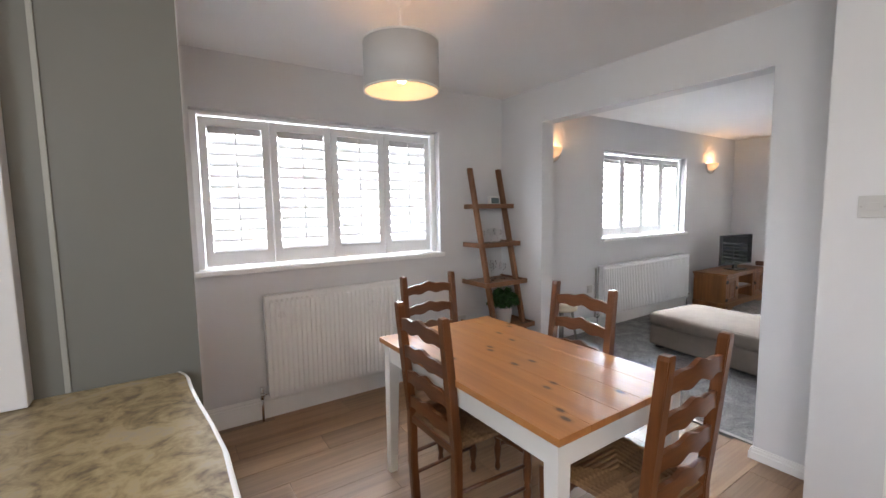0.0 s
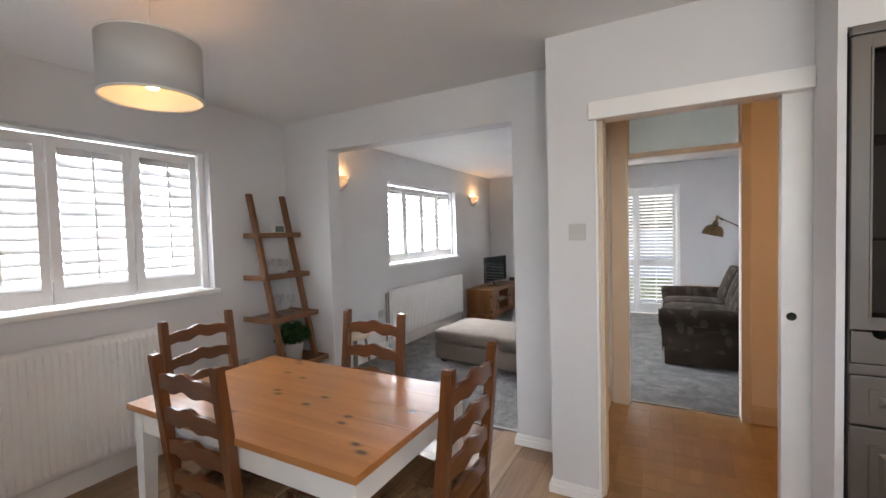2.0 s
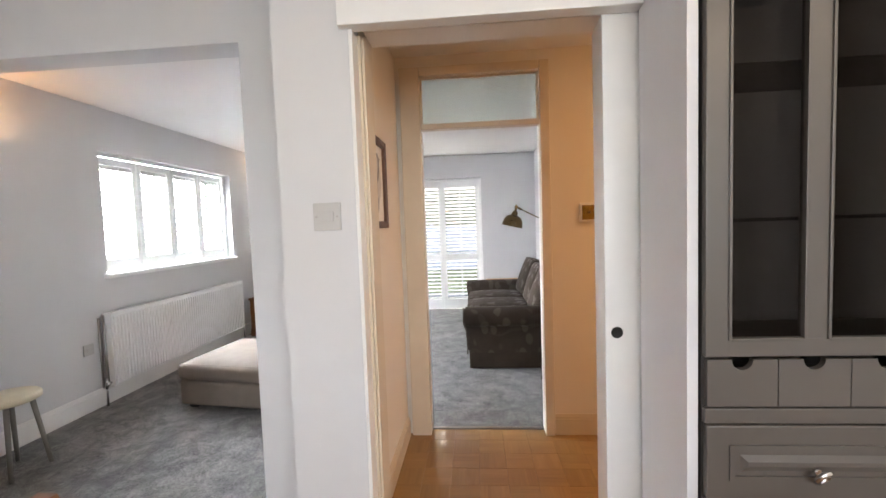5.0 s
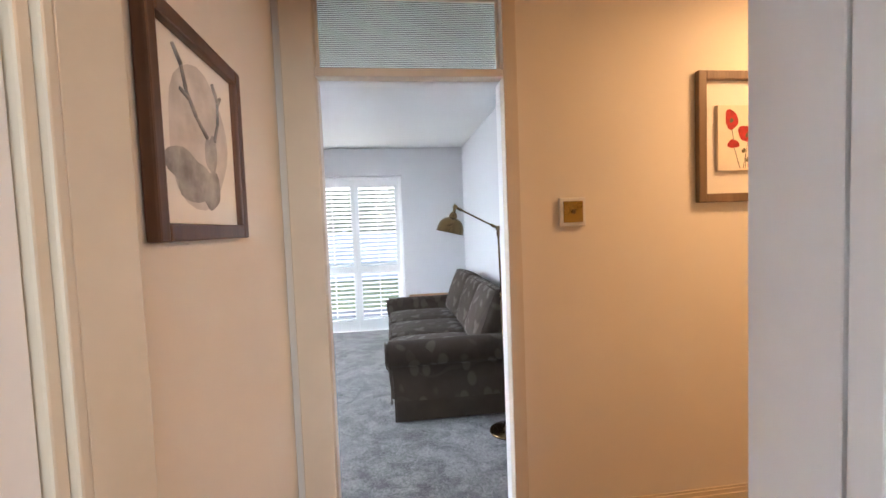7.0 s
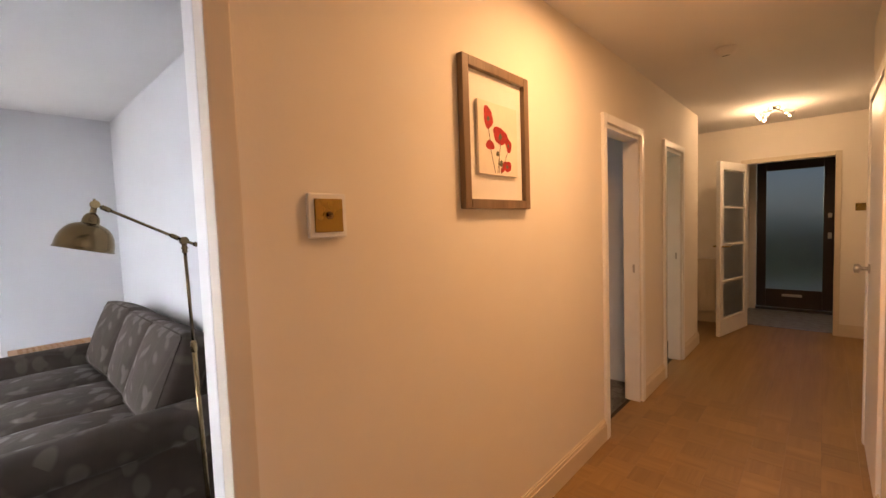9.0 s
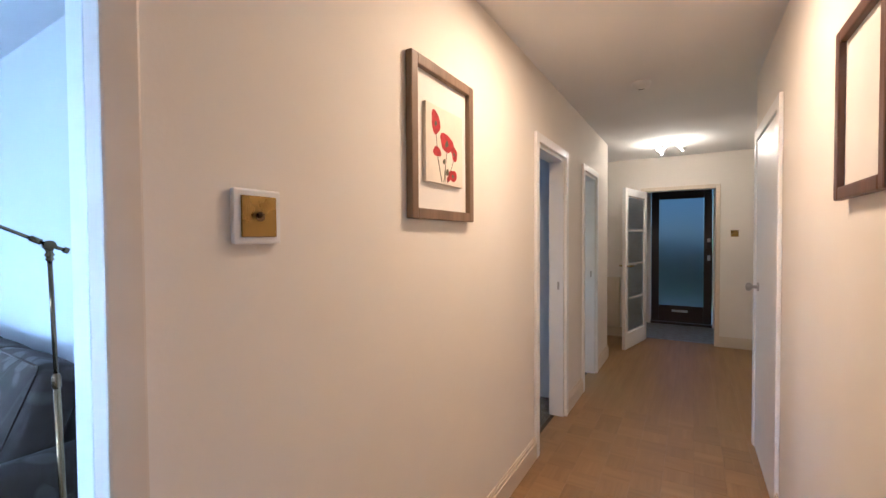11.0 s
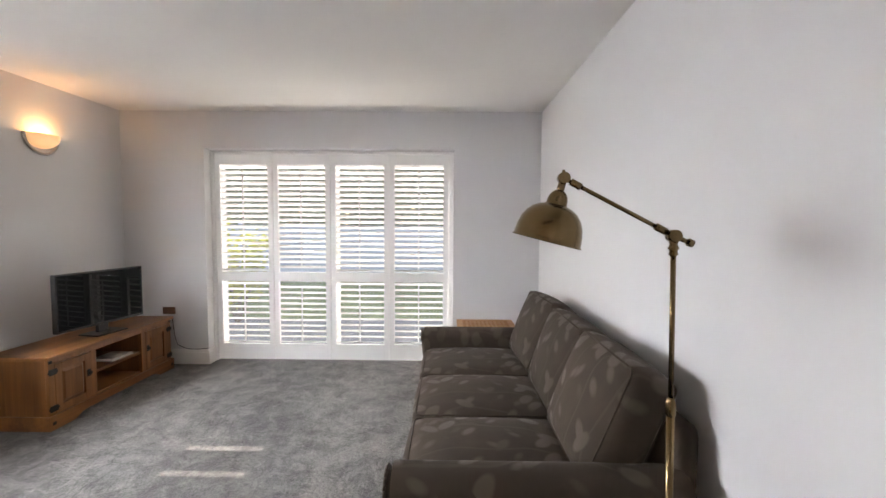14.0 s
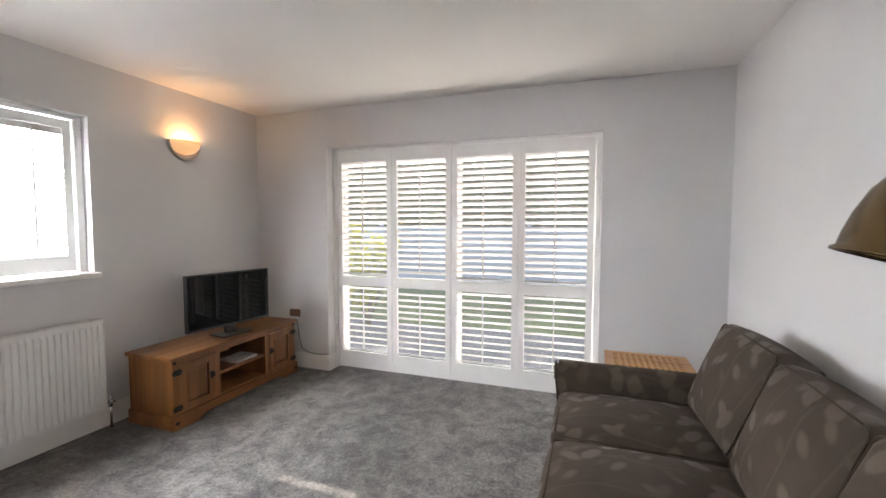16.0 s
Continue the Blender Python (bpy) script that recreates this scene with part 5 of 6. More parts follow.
def kitchen_end():
    c = thing("base_cabinet", "grey-green base cabinet under the worktop end", "cabinet")
    part("body", boxes((0.62, 2.0, 1.2, 2.262, 0.1, 0.868), bevel=0.003), M["greypanel"], c)
    part("plinth", boxes((0.62, 1.95, 1.25, 2.262, 0.0, 0.0995)), M["greypanel"], c)
    w = thing("worktop", "mottled stone-look worktop with a bowed end and pale edge", "worktop")
    pts = [(0.62, 2.262), (2.0, 2.262), (2.015, 2.225), (2.022, 2.19), (2.026, 2.10), (2.04, 1.95), (2.058, 1.80), (2.07, 1.66), (2.07, 1.48), (2.05, 1.30), (2.0, 1.18), (1.9, 1.13), (0.62, 1.13)]
    bm = bmesh.new()
    a = [bm.verts.new((x, y, 0.91)) for x, y in pts]
    b = [bm.verts.new((x, y, 0.87)) for x, y in pts]
    bm.faces.new(a)
    bm.faces.new(b[::-1])
    for i in range(len(pts)):
        bm.faces.new((a[i], b[i], b[(i + 1) % len(pts)], a[(i + 1) % len(pts)]))
    bmesh.ops.recalc_face_normals(bm, faces=bm.faces)
    part("top", bm, M["worktop"], w)
    bm = bmesh.new()
    edge = [Vector((x, y, 0)) for x, y in pts[1:12]]
    rows = []
    for i, p in enumerate(edge):
        t = (edge[min(i + 1, len(edge) - 1)] - edge[max(i - 1, 0)]).normalized()
        nrm = Vector((-t.y, t.x, 0))
        if nrm.x < 0:
            nrm = -nrm
        rows.append([bm.verts.new((p.x + nrm.x * d, p.y + nrm.y * d, z)) for d, z in ((-0.002, 0.913), (0.008, 0.911), (0.011, 0.90), (0.008, 0.872), (-0.002, 0.868))])
    for p, q in zip(rows, rows[1:]):
        for i in range(4):
            f = bm.faces.new((p[i], q[i], q[i + 1], p[i + 1]))
            f.smooth = True
    part("edging", bm, M["gloss"], w, "pale rounded worktop edging")
    p = thing("tall_panel", "tall grey-green end panel beside the worktop", "panel")
    part("board", boxes((1.55, 2.066, 2.265, 2.269, 0.0, H - 0.002)), M["greypanel"], p)
    part("trim_strip", boxes((1.722, 1.736, 2.258, 2.265, 0.912, H - 0.002), bevel=0.002), M["trimgrey"], p)
    part("side_wall_strip", boxes((1.2, 1.655, 2.2, 2.264, 0.912, H - 0.002), bevel=0.004), M["wall"], p, "pale painted boxing")


kitchen_end()


# ---- hall things ----
def picture_frame(name, label, w, h, fw, mat, at, rz, depth=0.025):
    """Local x across, z up, +y out of the wall; origin at the middle of the back."""
    p = thing(name, label, "picture", at, rz)
    def bar(x0, x1, z0, z1):
        return boxes((x0, x1, 0.002, depth, z0, z1), bevel=0.005)
    for x0, x1, z0, z1 in ((-w / 2, -w / 2 + fw, -h / 2, h / 2), (w / 2 - fw, w / 2, -h / 2, h / 2), (-w / 2 + fw, w / 2 - fw, -h / 2, -h / 2 + fw), (-w / 2 + fw, w / 2 - fw, h / 2 - fw, h / 2)):
        part("frame_bar", bar(x0, x1, z0, z1), mat, p)
    part("mount", boxes((-w / 2 + fw * 0.8, w / 2 - fw * 0.8, 0.003, 0.009, -h / 2 + fw * 0.8, h / 2 - fw * 0.8)), M["paper"], p, "cream picture mount")
    return p


def blob(bm, cx, cz, rx, rz_, seed, y, k=18, wob=0.25):
    rnd = random.Random(seed)
    ph = [rnd.uniform(0, 6.3) for _ in range(3)]
    vs = []
    for i in range(k):
        a = 2 * math.pi * i / k
        r = 1 + wob * 0.5 * math.sin(2 * a + ph[0]) + wob * 0.35 * math.sin(3 * a + ph[1]) + wob * 0.2 * math.sin(5 * a + ph[2])
        vs.append(bm.verts.new((cx + rx * r * math.cos(a), y, cz + rz_ * r * math.sin(a))))
    bm.faces.new(vs[::-1])


def poppy_picture():
    p = picture_frame("framed_picture", "framed print of red poppies in a limed wood frame", 0.46, 0.57, 0.038, M["framegrey"], (5.69, -0.873, 1.727), 90, 0.03)
    part("canvas", boxes((-0.137, 0.137, 0.0092, 0.024, -0.148, 0.137), bevel=0.002), M["canvas"], p, "raised cream canvas panel")
    for i, (x, z, a, b) in enumerate(((0.071, 0.074, 0.034, 0.04), (-0.009, 0.012, 0.046, 0.038), (-0.068, -0.02, 0.024, 0.029), (0.062, -0.032, 0.026, 0.021), (-0.054, -0.108, 0.031, 0.025), (-0.02, -0.125, 0.015, 0.010))):
        bm = bmesh.new()
        blob(bm, x, z, a, b, i, 0.0246)
        part("poppy_head", bm, M["poppy"], p, "painted red poppy head")
    bm = bmesh.new()
    for x0, z0, x1, z1 in ((0.07, 0.035, 0.06, -0.02), (0.058, -0.05, 0.03, -0.14), (-0.01, -0.02, 0.015, -0.14), (-0.06, -0.05, -0.01, -0.14), (0.0, -0.07, 0.005, -0.14)):
        rod(bm, (x0, 0.0245, z0), (x1, 0.0245, z1), 0.0012, seg=5)
    for i, (x, z, r) in enumerate(((0.012, -0.062, 0.010), (-0.012, -0.10, 0.012), (-0.009, 0.008, 0.012), (0.071, 0.07, 0.009), (-0.054, -0.11, 0.008), (-0.066, -0.022, 0.007))):
        blob(bm, x, z, r, r * 1.1, 9 + i, 0.0249)
    part("stems", bm, M["poppy_dark"], p, "dark stems and seed heads")


poppy_picture()


def wash_picture():
    p = picture_frame("framed_picture", "framed grey watercolour wash in a dark wood frame", 0.45, 0.44, 0.034, M["framewood"], (4.968, 1.12, 1.59), 180, 0.028)
    bm = bmesh.new()
    blob(bm, 0.0, 0.0, 0.15, 0.15, 5, 0.0095, 24, 0.12)
    part("pale_wash", bm, M["wash_pale"], p, "pale grey painted wash")
    bm = bmesh.new()
    blob(bm, 0.06, -0.085, 0.095, 0.05, 2, 0.0099, 24, 0.35)
    blob(bm, -0.03, -0.105, 0.055, 0.05, 4, 0.0101, 24, 0.3)
    blob(bm, -0.05, -0.025, 0.030, 0.05, 7, 0.0102, 20, 0.3)
    part("dark_wash", bm, M["wash"], p, "darker grey painted shapes")
    bm = bmesh.new()
    for run in (((-0.03, 0.01), (0.02, 0.045), (0.06, 0.09), (0.075, 0.135), (0.105, 0.165)), ((-0.07, 0.01), (-0.095, 0.055), (-0.10, 0.11), (-0.075, 0.145)), ((0.05, 0.075), (0.085, 0.085)), ((-0.098, 0.10), (-0.12, 0.125))):
        for (xa, za), (xb, zb) in zip(run, run[1:]):
            rod(bm, (xa, 0.0103, za), (xb, 0.0103, zb), 0.005, 0.004, seg=5)
    part("curved_strokes", bm, M["wash"], p, "curved grey brush strokes")
    g = part("glazing", boxes((-0.19, 0.19, 0.016, 0.018, -0.185, 0.185)), M["pane"], p, "picture glass")
    g.visible_shadow = False


wash_picture()
picture_frame("framed_picture", "small framed picture in a dark wood frame", 0.36, 0.46, 0.035, M["framewood"], (4.487, -0.87, 1.70), -90)


def smoke_alarm():
    s = thing("smoke_alarm", "round white smoke alarm on the hallway ceiling", "smoke alarm", (5.158, -2.674, H))
    bm = bmesh.new()
    lathe(bm, [(0.0, -0.045), (0.035, -0.045), (0.04, -0.03), (0.055, -0.028), (0.058, -0.008), (0.062, -0.002), (0.0, -0.0005)], None, 28)
    part("case", bm, M["plastic"], s)
    part("vent", boxes((-0.02, 0.02, -0.003, 0.003, -0.0475, -0.045)), M["lcd"], s)


smoke_alarm()


def spot_fitting(at, label):
    s = thing("ceiling_spotlight", label, "ceiling light", at)
    bm = bmesh.new()
    lathe(bm, [(0.0, -0.026), (0.05, -0.024), (0.055, -0.004), (0.055, -0.0005), (0.0, -0.0005)], None, 28)
    part("base_plate", bm, M["chrome"], s)
    for i, (dx, dy) in enumerate(((-0.12, 0.0), (0.1, 0.08), (0.08, -0.1))):
        d = Vector((dx, dy, 0)).normalized()
        bm = bmesh.new()
        rod(bm, (0, 0, -0.02), (dx * 0.75, dy * 0.75, -0.06), 0.006)
        part("arm", bm, M["chrome"], s)
        bm = bmesh.new()
        q = Matrix.Translation((dx, dy, -0.075)) @ Vector((d.x, d.y, -0.6)).to_track_quat("Z", "Y").to_matrix().to_4x4()
        lathe(bm, [(0.012, -0.05), (0.02, -0.045), (0.03, 0.0), (0.036, 0.03), (0.033, 0.03), (0.027, 0.0)], q, 18)
        sh = part("spot_head", bm, M["chrome"], s)
        bm = bmesh.new()
        lathe(bm, [(0.0, 0.022), (0.024, 0.02), (0.026, 0.005), (0.0, 0.0)], q, 16)
        b = part("bulb", bm, M["bulb"], sh, "lit warm bulb")
        b.visible_shadow = False


spot_fitting((5.07, -4.8, H), "chrome three-lamp ceiling spotlight, lit")


def downlight(x, y):
    d = thing("downlight", "small round lit downlight in the kitchen ceiling", "ceiling light", (x, y, H), 0, "kitchen downlights")
    bm = bmesh.new()
    lathe(bm, [(0.032, -0.0005), (0.045, -0.0005), (0.043, -0.006), (0.032, -0.004)], None, 24)
    part("trim_ring", bm, M["chrome"], d)
    bm = bmesh.new()
    lathe(bm, [(0.0, -0.004), (0.03, -0.003), (0.032, -0.0008)], None, 20)
    b = part("lens", bm, M["bulb"], d, "lit lens")
    b.visible_shadow = False


downlight(1.5, 0.1)
downlight(2.4, -0.8)


# ---- living things ----
def sconce(x):
    s = thing("wall_sconce", "half-bowl wall uplighter with dark metal rim, lit", "wall lamp", (x, 3.70, 1.965), 180, "uplighters on the living room wall")
    bm = bmesh.new()
    prof = [(0.006, -0.052), (0.05, -0.045), (0.09, -0.026), (0.118, 0.005), (0.132, 0.05), (0.128, 0.05), (0.113, 0.008), (0.086, -0.021), (0.05, -0.039), (0.006, -0.046)]
    lathe(bm, [(r, z) for r, z in prof], pose(0, 0.003, 0.025), 24, 180)
    for v in bm.verts:
        v.co.y *= 0.8
    part("bowl", bm, M["alabaster"], s, "glowing frosted bowl")
    bm = bmesh.new()
    prof = [(0.134, 0.0), (0.142, 0.0), (0.144, 0.022), (0.134, 0.022)]
    last = None
    for i in range(25):
        a = math.pi * i / 24
        p = (0.138 * math.cos(a), 0.012, 0.075 - 0.142 * math.sin(a))
        if last:
            rod(bm, last, p, 0.011, seg=8)
        last = p
    part("rim", bm, M["steel"], s, "brushed metal half-round rim")
    bm = bmesh.new()
    lathe(bm, [(0.0, 0.0), (0.015, 0.0), (0.02, 0.03), (0.0, 0.05)], pose(0, 0.06, 0.035), 12)
    b = part("bulb", bm, M["bulb"], s, "lit warm bulb")
    b.visible_shadow = False


sconce(5.36)
sconce(8.77)


def tv_stand():
    t = thing("tv_stand", "rustic waxed pine television stand with black iron hinges", "tv stand")
    x0, x1, y0, y1 = 8.215, 9.425, 3.185, 3.60
    part("top", boxes((x0 - 0.02, x1 + 0.02, y0 - 0.02, y1 + 0.01, 0.475, 0.50), bevel=0.005), M["waxpine"], t)
    part("side", boxes((x0, x0 + 0.02, y0 + 0.02, y1, 0.08, 0.4745)), M["waxpine_z"], t)
    part("side", boxes((x1 - 0.02, x1, y0 + 0.02, y1, 0.08, 0.4745)), M["waxpine_z"], t)
    part("back", boxes((x0 + 0.02, x1 - 0.02, y1 - 0.012, y1, 0.08, 0.4745)), M["waxpine"], t)
    c0, c1 = x0 + 0.36, x1 - 0.36
    part("divider", boxes((c0 - 0.01, c0 + 0.01, y0 + 0.02, y1 - 0.013, 0.08, 0.4745)), M["waxpine_z"], t)
    part("divider", boxes((c1 - 0.01, c1 + 0.01, y0 + 0.02, y1 - 0.013, 0.08, 0.4745)), M["waxpine_z"], t)
    part("inner_shelf", boxes((c0 + 0.01, c1 - 0.01, y0 + 0.015, y1 - 0.013, 0.26, 0.28)), M["waxpine"], t)
    part("bottom", boxes((x0 + 0.02, x1 - 0.02, y0 + 0.02, y1 - 0.013, 0.09, 0.108)), M["waxpine"], t)
    part("face_frame", boxes((x0, x0 + 0.045, y0, y0 + 0.019, 0.10, 0.4745), (x1 - 0.045, x1, y0, y0 + 0.019, 0.10, 0.4745), (x0 + 0.045, x1 - 0.045, y0, y0 + 0.019, 0.44, 0.4745), (c0 - 0.03, c0 + 0.015, y0, y0 + 0.019, 0.10, 0.44), (c1 - 0.015, c1 + 0.03, y0, y0 + 0.019, 0.10, 0.44), bevel=0.002), M["waxpine_z"], t)
    bm = bmesh.new()
    w = x1 - x0 + 0.03
    pts = [(0, 0), (0.17, 0), (0.20, 0.012), (0.24, 0.035), (0.28, 0.042), (w - 0.28, 0.042), (w - 0.24, 0.035), (w - 0.20, 0.012), (w - 0.17, 0), (w, 0), (w, 0.10), (0, 0.10)]
    prism(bm, pts, 0.02, pose(x0 - 0.015, y0 - 0.014, 0))
    part("plinth", bm, M["waxpine"], t)
    for x in (x0 - 0.015, x1 - 0.005):
        part("plinth_side", boxes((x, x + 0.02, y0 + 0.0065, y1, 0.0, 0.10)), M["waxpine"], t)
    for a, b, hx, kx in ((x0 + 0.047, c0 - 0.032, x0 + 0.03, c0 - 0.055), (c1 + 0.032, x1 - 0.047, x1 - 0.03, c1 + 0.055)):
        st = 0.05
        d = part("door", boxes((a, a + st, y0 - 0.002, y0 + 0.017, 0.105, 0.437), (b - st, b, y0 - 0.002, y0 + 0.017, 0.105, 0.437), (a + st, b - st, y0 - 0.002, y0 + 0.017, 0.105, 0.155), (a + st, b - st, y0 - 0.002, y0 + 0.017, 0.387, 0.437), bevel=0.002), M["waxpine_z"], t)
        bm = bmesh.new()
        vs = box(bm, a + st + 0.001, b - st - 0.001, y0 - 0.001, y0 + 0.012, 0.156, 0.386)
        for v in vs:
            if v.co.y < y0 + 0.005:
                v.co.x += 0.022 if v.co.x < (a + b) / 2 else -0.022
                v.co.z += 0.022 if v.co.z < 0.27 else -0.022
        part("door_panel", bm, M["waxpine_z"], d)
        for z in (0.145, 0.39):
            part("hinge", boxes((hx - 0.028, hx + 0.028, y0 - 0.006, y0 - 0.0022, z - 0.02, z + 0.02), (hx - 0.036, hx + 0.036, y0 - 0.005, y0 - 0.0022, z - 0.008, z + 0.008)), M["iron"], d, "black iron hinge")
        bm = bmesh.new()
        rod(bm, (kx, y0 - 0.003, 0.29), (kx, y0 - 0.02, 0.29), 0.008, 0.014, seg=12)
        box(bm, kx - 0.014, kx + 0.014, y0 - 0.006, y0 - 0.0022, 0.265, 0.315)
        part("handle", bm, M["iron"], d, "black iron handle")
    for x in (x0 + 0.015, x1 - 0.015):
        part("stud", boxes((x - 0.012, x + 0.012, y0 - 0.0165, y0 - 0.0142, 0.04, 0.062)), M["iron"], t, "black iron stud")
        part("stud", boxes((x - 0.012, x + 0.012, y0 - 0.0045, y0 - 0.0002, 0.45, 0.468)), M["iron"], t, "black iron stud")
    return t


tv_stand()


def television():
    a = -8.5
    t = thing("television", "black flat-screen television on a small stand", "television", (8.835, 3.325, 0.501), a)
    part("bezel", boxes((-0.355, 0.355, -0.012, 0.03, 0.072, 0.50), bevel=0.004), M["black"], t)
    part("screen", boxes((-0.345, 0.345, -0.0135, -0.0122, 0.09, 0.49)), M["screen"], t, "dark glossy screen")
    part("back_cover", boxes((-0.26, 0.26, 0.0305, 0.06, 0.10, 0.42), bevel=0.008), M["black"], t)
    part("neck", boxes((-0.04, 0.04, 0.0, 0.03, 0.012, 0.071)), M["black"], t)
    part("foot", boxes((-0.13, 0.13, -0.09, 0.09, 0.0, 0.012), bevel=0.004), M["black"], t)


television()
tagged(solid("magazine", boxes((8.78, 9.0, 3.22, 3.42, 0.281, 0.288), (8.80, 9.01, 3.23, 3.41, 0.2882, 0.293), bevel=0.001), M["papers"], "stack of magazines on the stand's inner shelf", "magazine"))
bx = thing("media_box", "small white router standing on the stand's inner shelf", "router", (8.72, 3.44, 0.281), 10)
part("case", boxes((-0.07, 0.07, -0.02, 0.02, 0, 0.12), bevel=0.01), M["plastic"], bx)
part("light_strip", boxes((-0.05, 0.05, -0.0212, -0.0202, 0.02, 0.026)), M["lcd"], bx)
wall_plate("wall_socket", "dark socket plate above the stand", 9.56, 3.28, 0.53, "-x", 0.12, 0.07, "framewood", False, "socket")


def cable():
    bm = bmesh.new()
    pts = [(9.535, 3.24, 0.47), (9.532, 3.22, 0.30), (9.53, 3.19, 0.20), (9.53, 3.10, 0.162), (9.528, 3.0, 0.158), (9.532, 2.92, 0.165), (9.55, 2.90, 0.168)]
    for a, b in zip(pts, pts[1:]):
        rod(bm, a, b, 0.0035, seg=6)
    solid("cable", bm, M["black"], "thin black cable lying along the skirting board", "cable")


cable()


def cushion(name, x, y, z, r, puff, mat, parent, m, label="", piping=True):
    ob = part(name, soft_box(x, y, z, r, puff), mat, parent, label)
    ob.matrix_basis = m
    if piping:
        for zz in (r * 0.293, z - r * 0.293):
            bm = bmesh.new()
            loop = []
            i = r * 0.293
            hx, hy, rr = x / 2 - r, y / 2 - r, (r - i) * 1.03
            for qx, qy, a0 in ((1, 1, 0), (-1, 1, 90), (-1, -1, 180), (1, -1, 270)):
                for t in range(0, 91, 15):
                    a = radians(a0 + t)
                    loop.append(Vector((qx * hx + rr * math.cos(a), qy * hy + rr * math.sin(a), zz)))
            for p, q in zip(loop, loop[1:] + loop[:1]):
                rod(bm, p, q, 0.0042, seg=5)
            part("piping", bm, M["sofa"], ob, "dark piped seam")
    return ob


def sofa():
    s = thing("sofa", "three-seat brown fabric sofa with pale leaf pattern cushions", "sofa")
    xa, xb = 6.975, 8.645
    yb, yf = -0.22, 0.735
    bm = bmesh.new()
    box(bm, 6.90, 8.755, yb + 0.01, yf - 0.02, 0.018, 0.30, 0.02)
    part("base", bm, M["sofa"], s)
    bm = bmesh.new()
    box(bm, 6.885, 8.77, yf - 0.022, yf - 0.008, 0.015, 0.17, 0.004)
    box(bm, 6.885, 6.899, yb + 0.02, yf - 0.022, 0.015, 0.17, 0.004)
    box(bm, 8.756, 8.77, yb + 0.02, yf - 0.022, 0.015, 0.17, 0.004)
    part("valance", bm, M["sofa"], s, "fabric valance round the base")

    def scroll(z):
        return 0.03 * min(1.0, max(0.0, (z - 0.36) / 0.08))

    for x0, x1, sgn in ((6.80, 6.975, -1), (8.645, 8.81, 1)):
        bm = bmesh.new()
        out = []
        cx = (x0 + x1) / 2
        r = (x1 - x0) / 2
        inner = x1 if sgn < 0 else x0
        outer = x0 if sgn < 0 else x1
        out.append((inner, 0.17))
        out += [(cx - sgn * r * math.cos(radians(t)), 0.525 + 0.075 * math.sin(radians(t))) for t in range(0, 181, 15)]
        out += [(outer - sgn * 0.006, 0.475), (outer - sgn * 0.028, 0.435), (outer - sgn * 0.072, 0.412), (outer - sgn * 0.078, 0.40), (outer - sgn * 0.068, 0.30), (outer - sgn * 0.062, 0.17)]
        prism(bm, out, yf + 0.01 - (yb + 0.02), pose(0, yb + 0.02, 0))
        bmesh.ops.bevel(bm, geom=[e for e in bm.edges if abs(e.verts[0].co.y - e.verts[1].co.y) < 1e-4], offset=0.02, segments=3, affect="EDGES")
        for v in bm.verts:
            if v.co.y > 0.3:
                v.co.y += scroll(v.co.z)
        for f in bm.faces:
            f.smooth = True
        for e in bm.edges:
            if len(e.link_faces) == 2 and e.calc_face_angle() > 0.7:
                e.smooth = False
        arm = part("arm", bm, M["sofa_floral"], s)
        bm = bmesh.new()
        edge = [(x + (cx - x) * 0.14, yf + 0.010 + scroll(z - 0.012), z - 0.012) for x, z in out[1:]]
        for p, q in zip(edge, edge[1:]):
            rod(bm, p, q, 0.005, seg=6)
        part("piping", bm, M["sofa_floral"], arm, "corded seam round the arm front")
    bm = bmesh.new()
    box(bm, xa - 0.1, xb + 0.1, yb - 0.02, yb + 0.08, 0.25, 0.74, 0.04)
    for f in bm.faces:
        f.smooth = True
    part("back", bm, M["sofa"], s)
    w = (xb - xa) / 3
    for i in range(3):
        cx = xa + (i + 0.5) * w
        cushion("seat_cushion", w - 0.008, 0.72, 0.17, 0.045, 0.035, M["sofa_floral"], s, pose(cx, yf - 0.35, 0.30))
        wb = (xb - 6.925) / 3
        cx = 6.925 + (i + 0.5) * wb
        cushion("back_cushion", wb - 0.006, 0.455, 0.185, 0.042, 0.034, M["sofa_floral"], s, pose(cx, -0.135 + (0.012, -0.006, 0.008)[i], 0.632 + (0.004, -0.004, 0.006)[i], 0, 0, (-2.0, 1.0, 2.5)[i]) @ pose(0, 0, 0, -70 + (2, -1, 1)[i], 0, (1.5, -1.0, 0.8)[i]))
    return s


sofa()


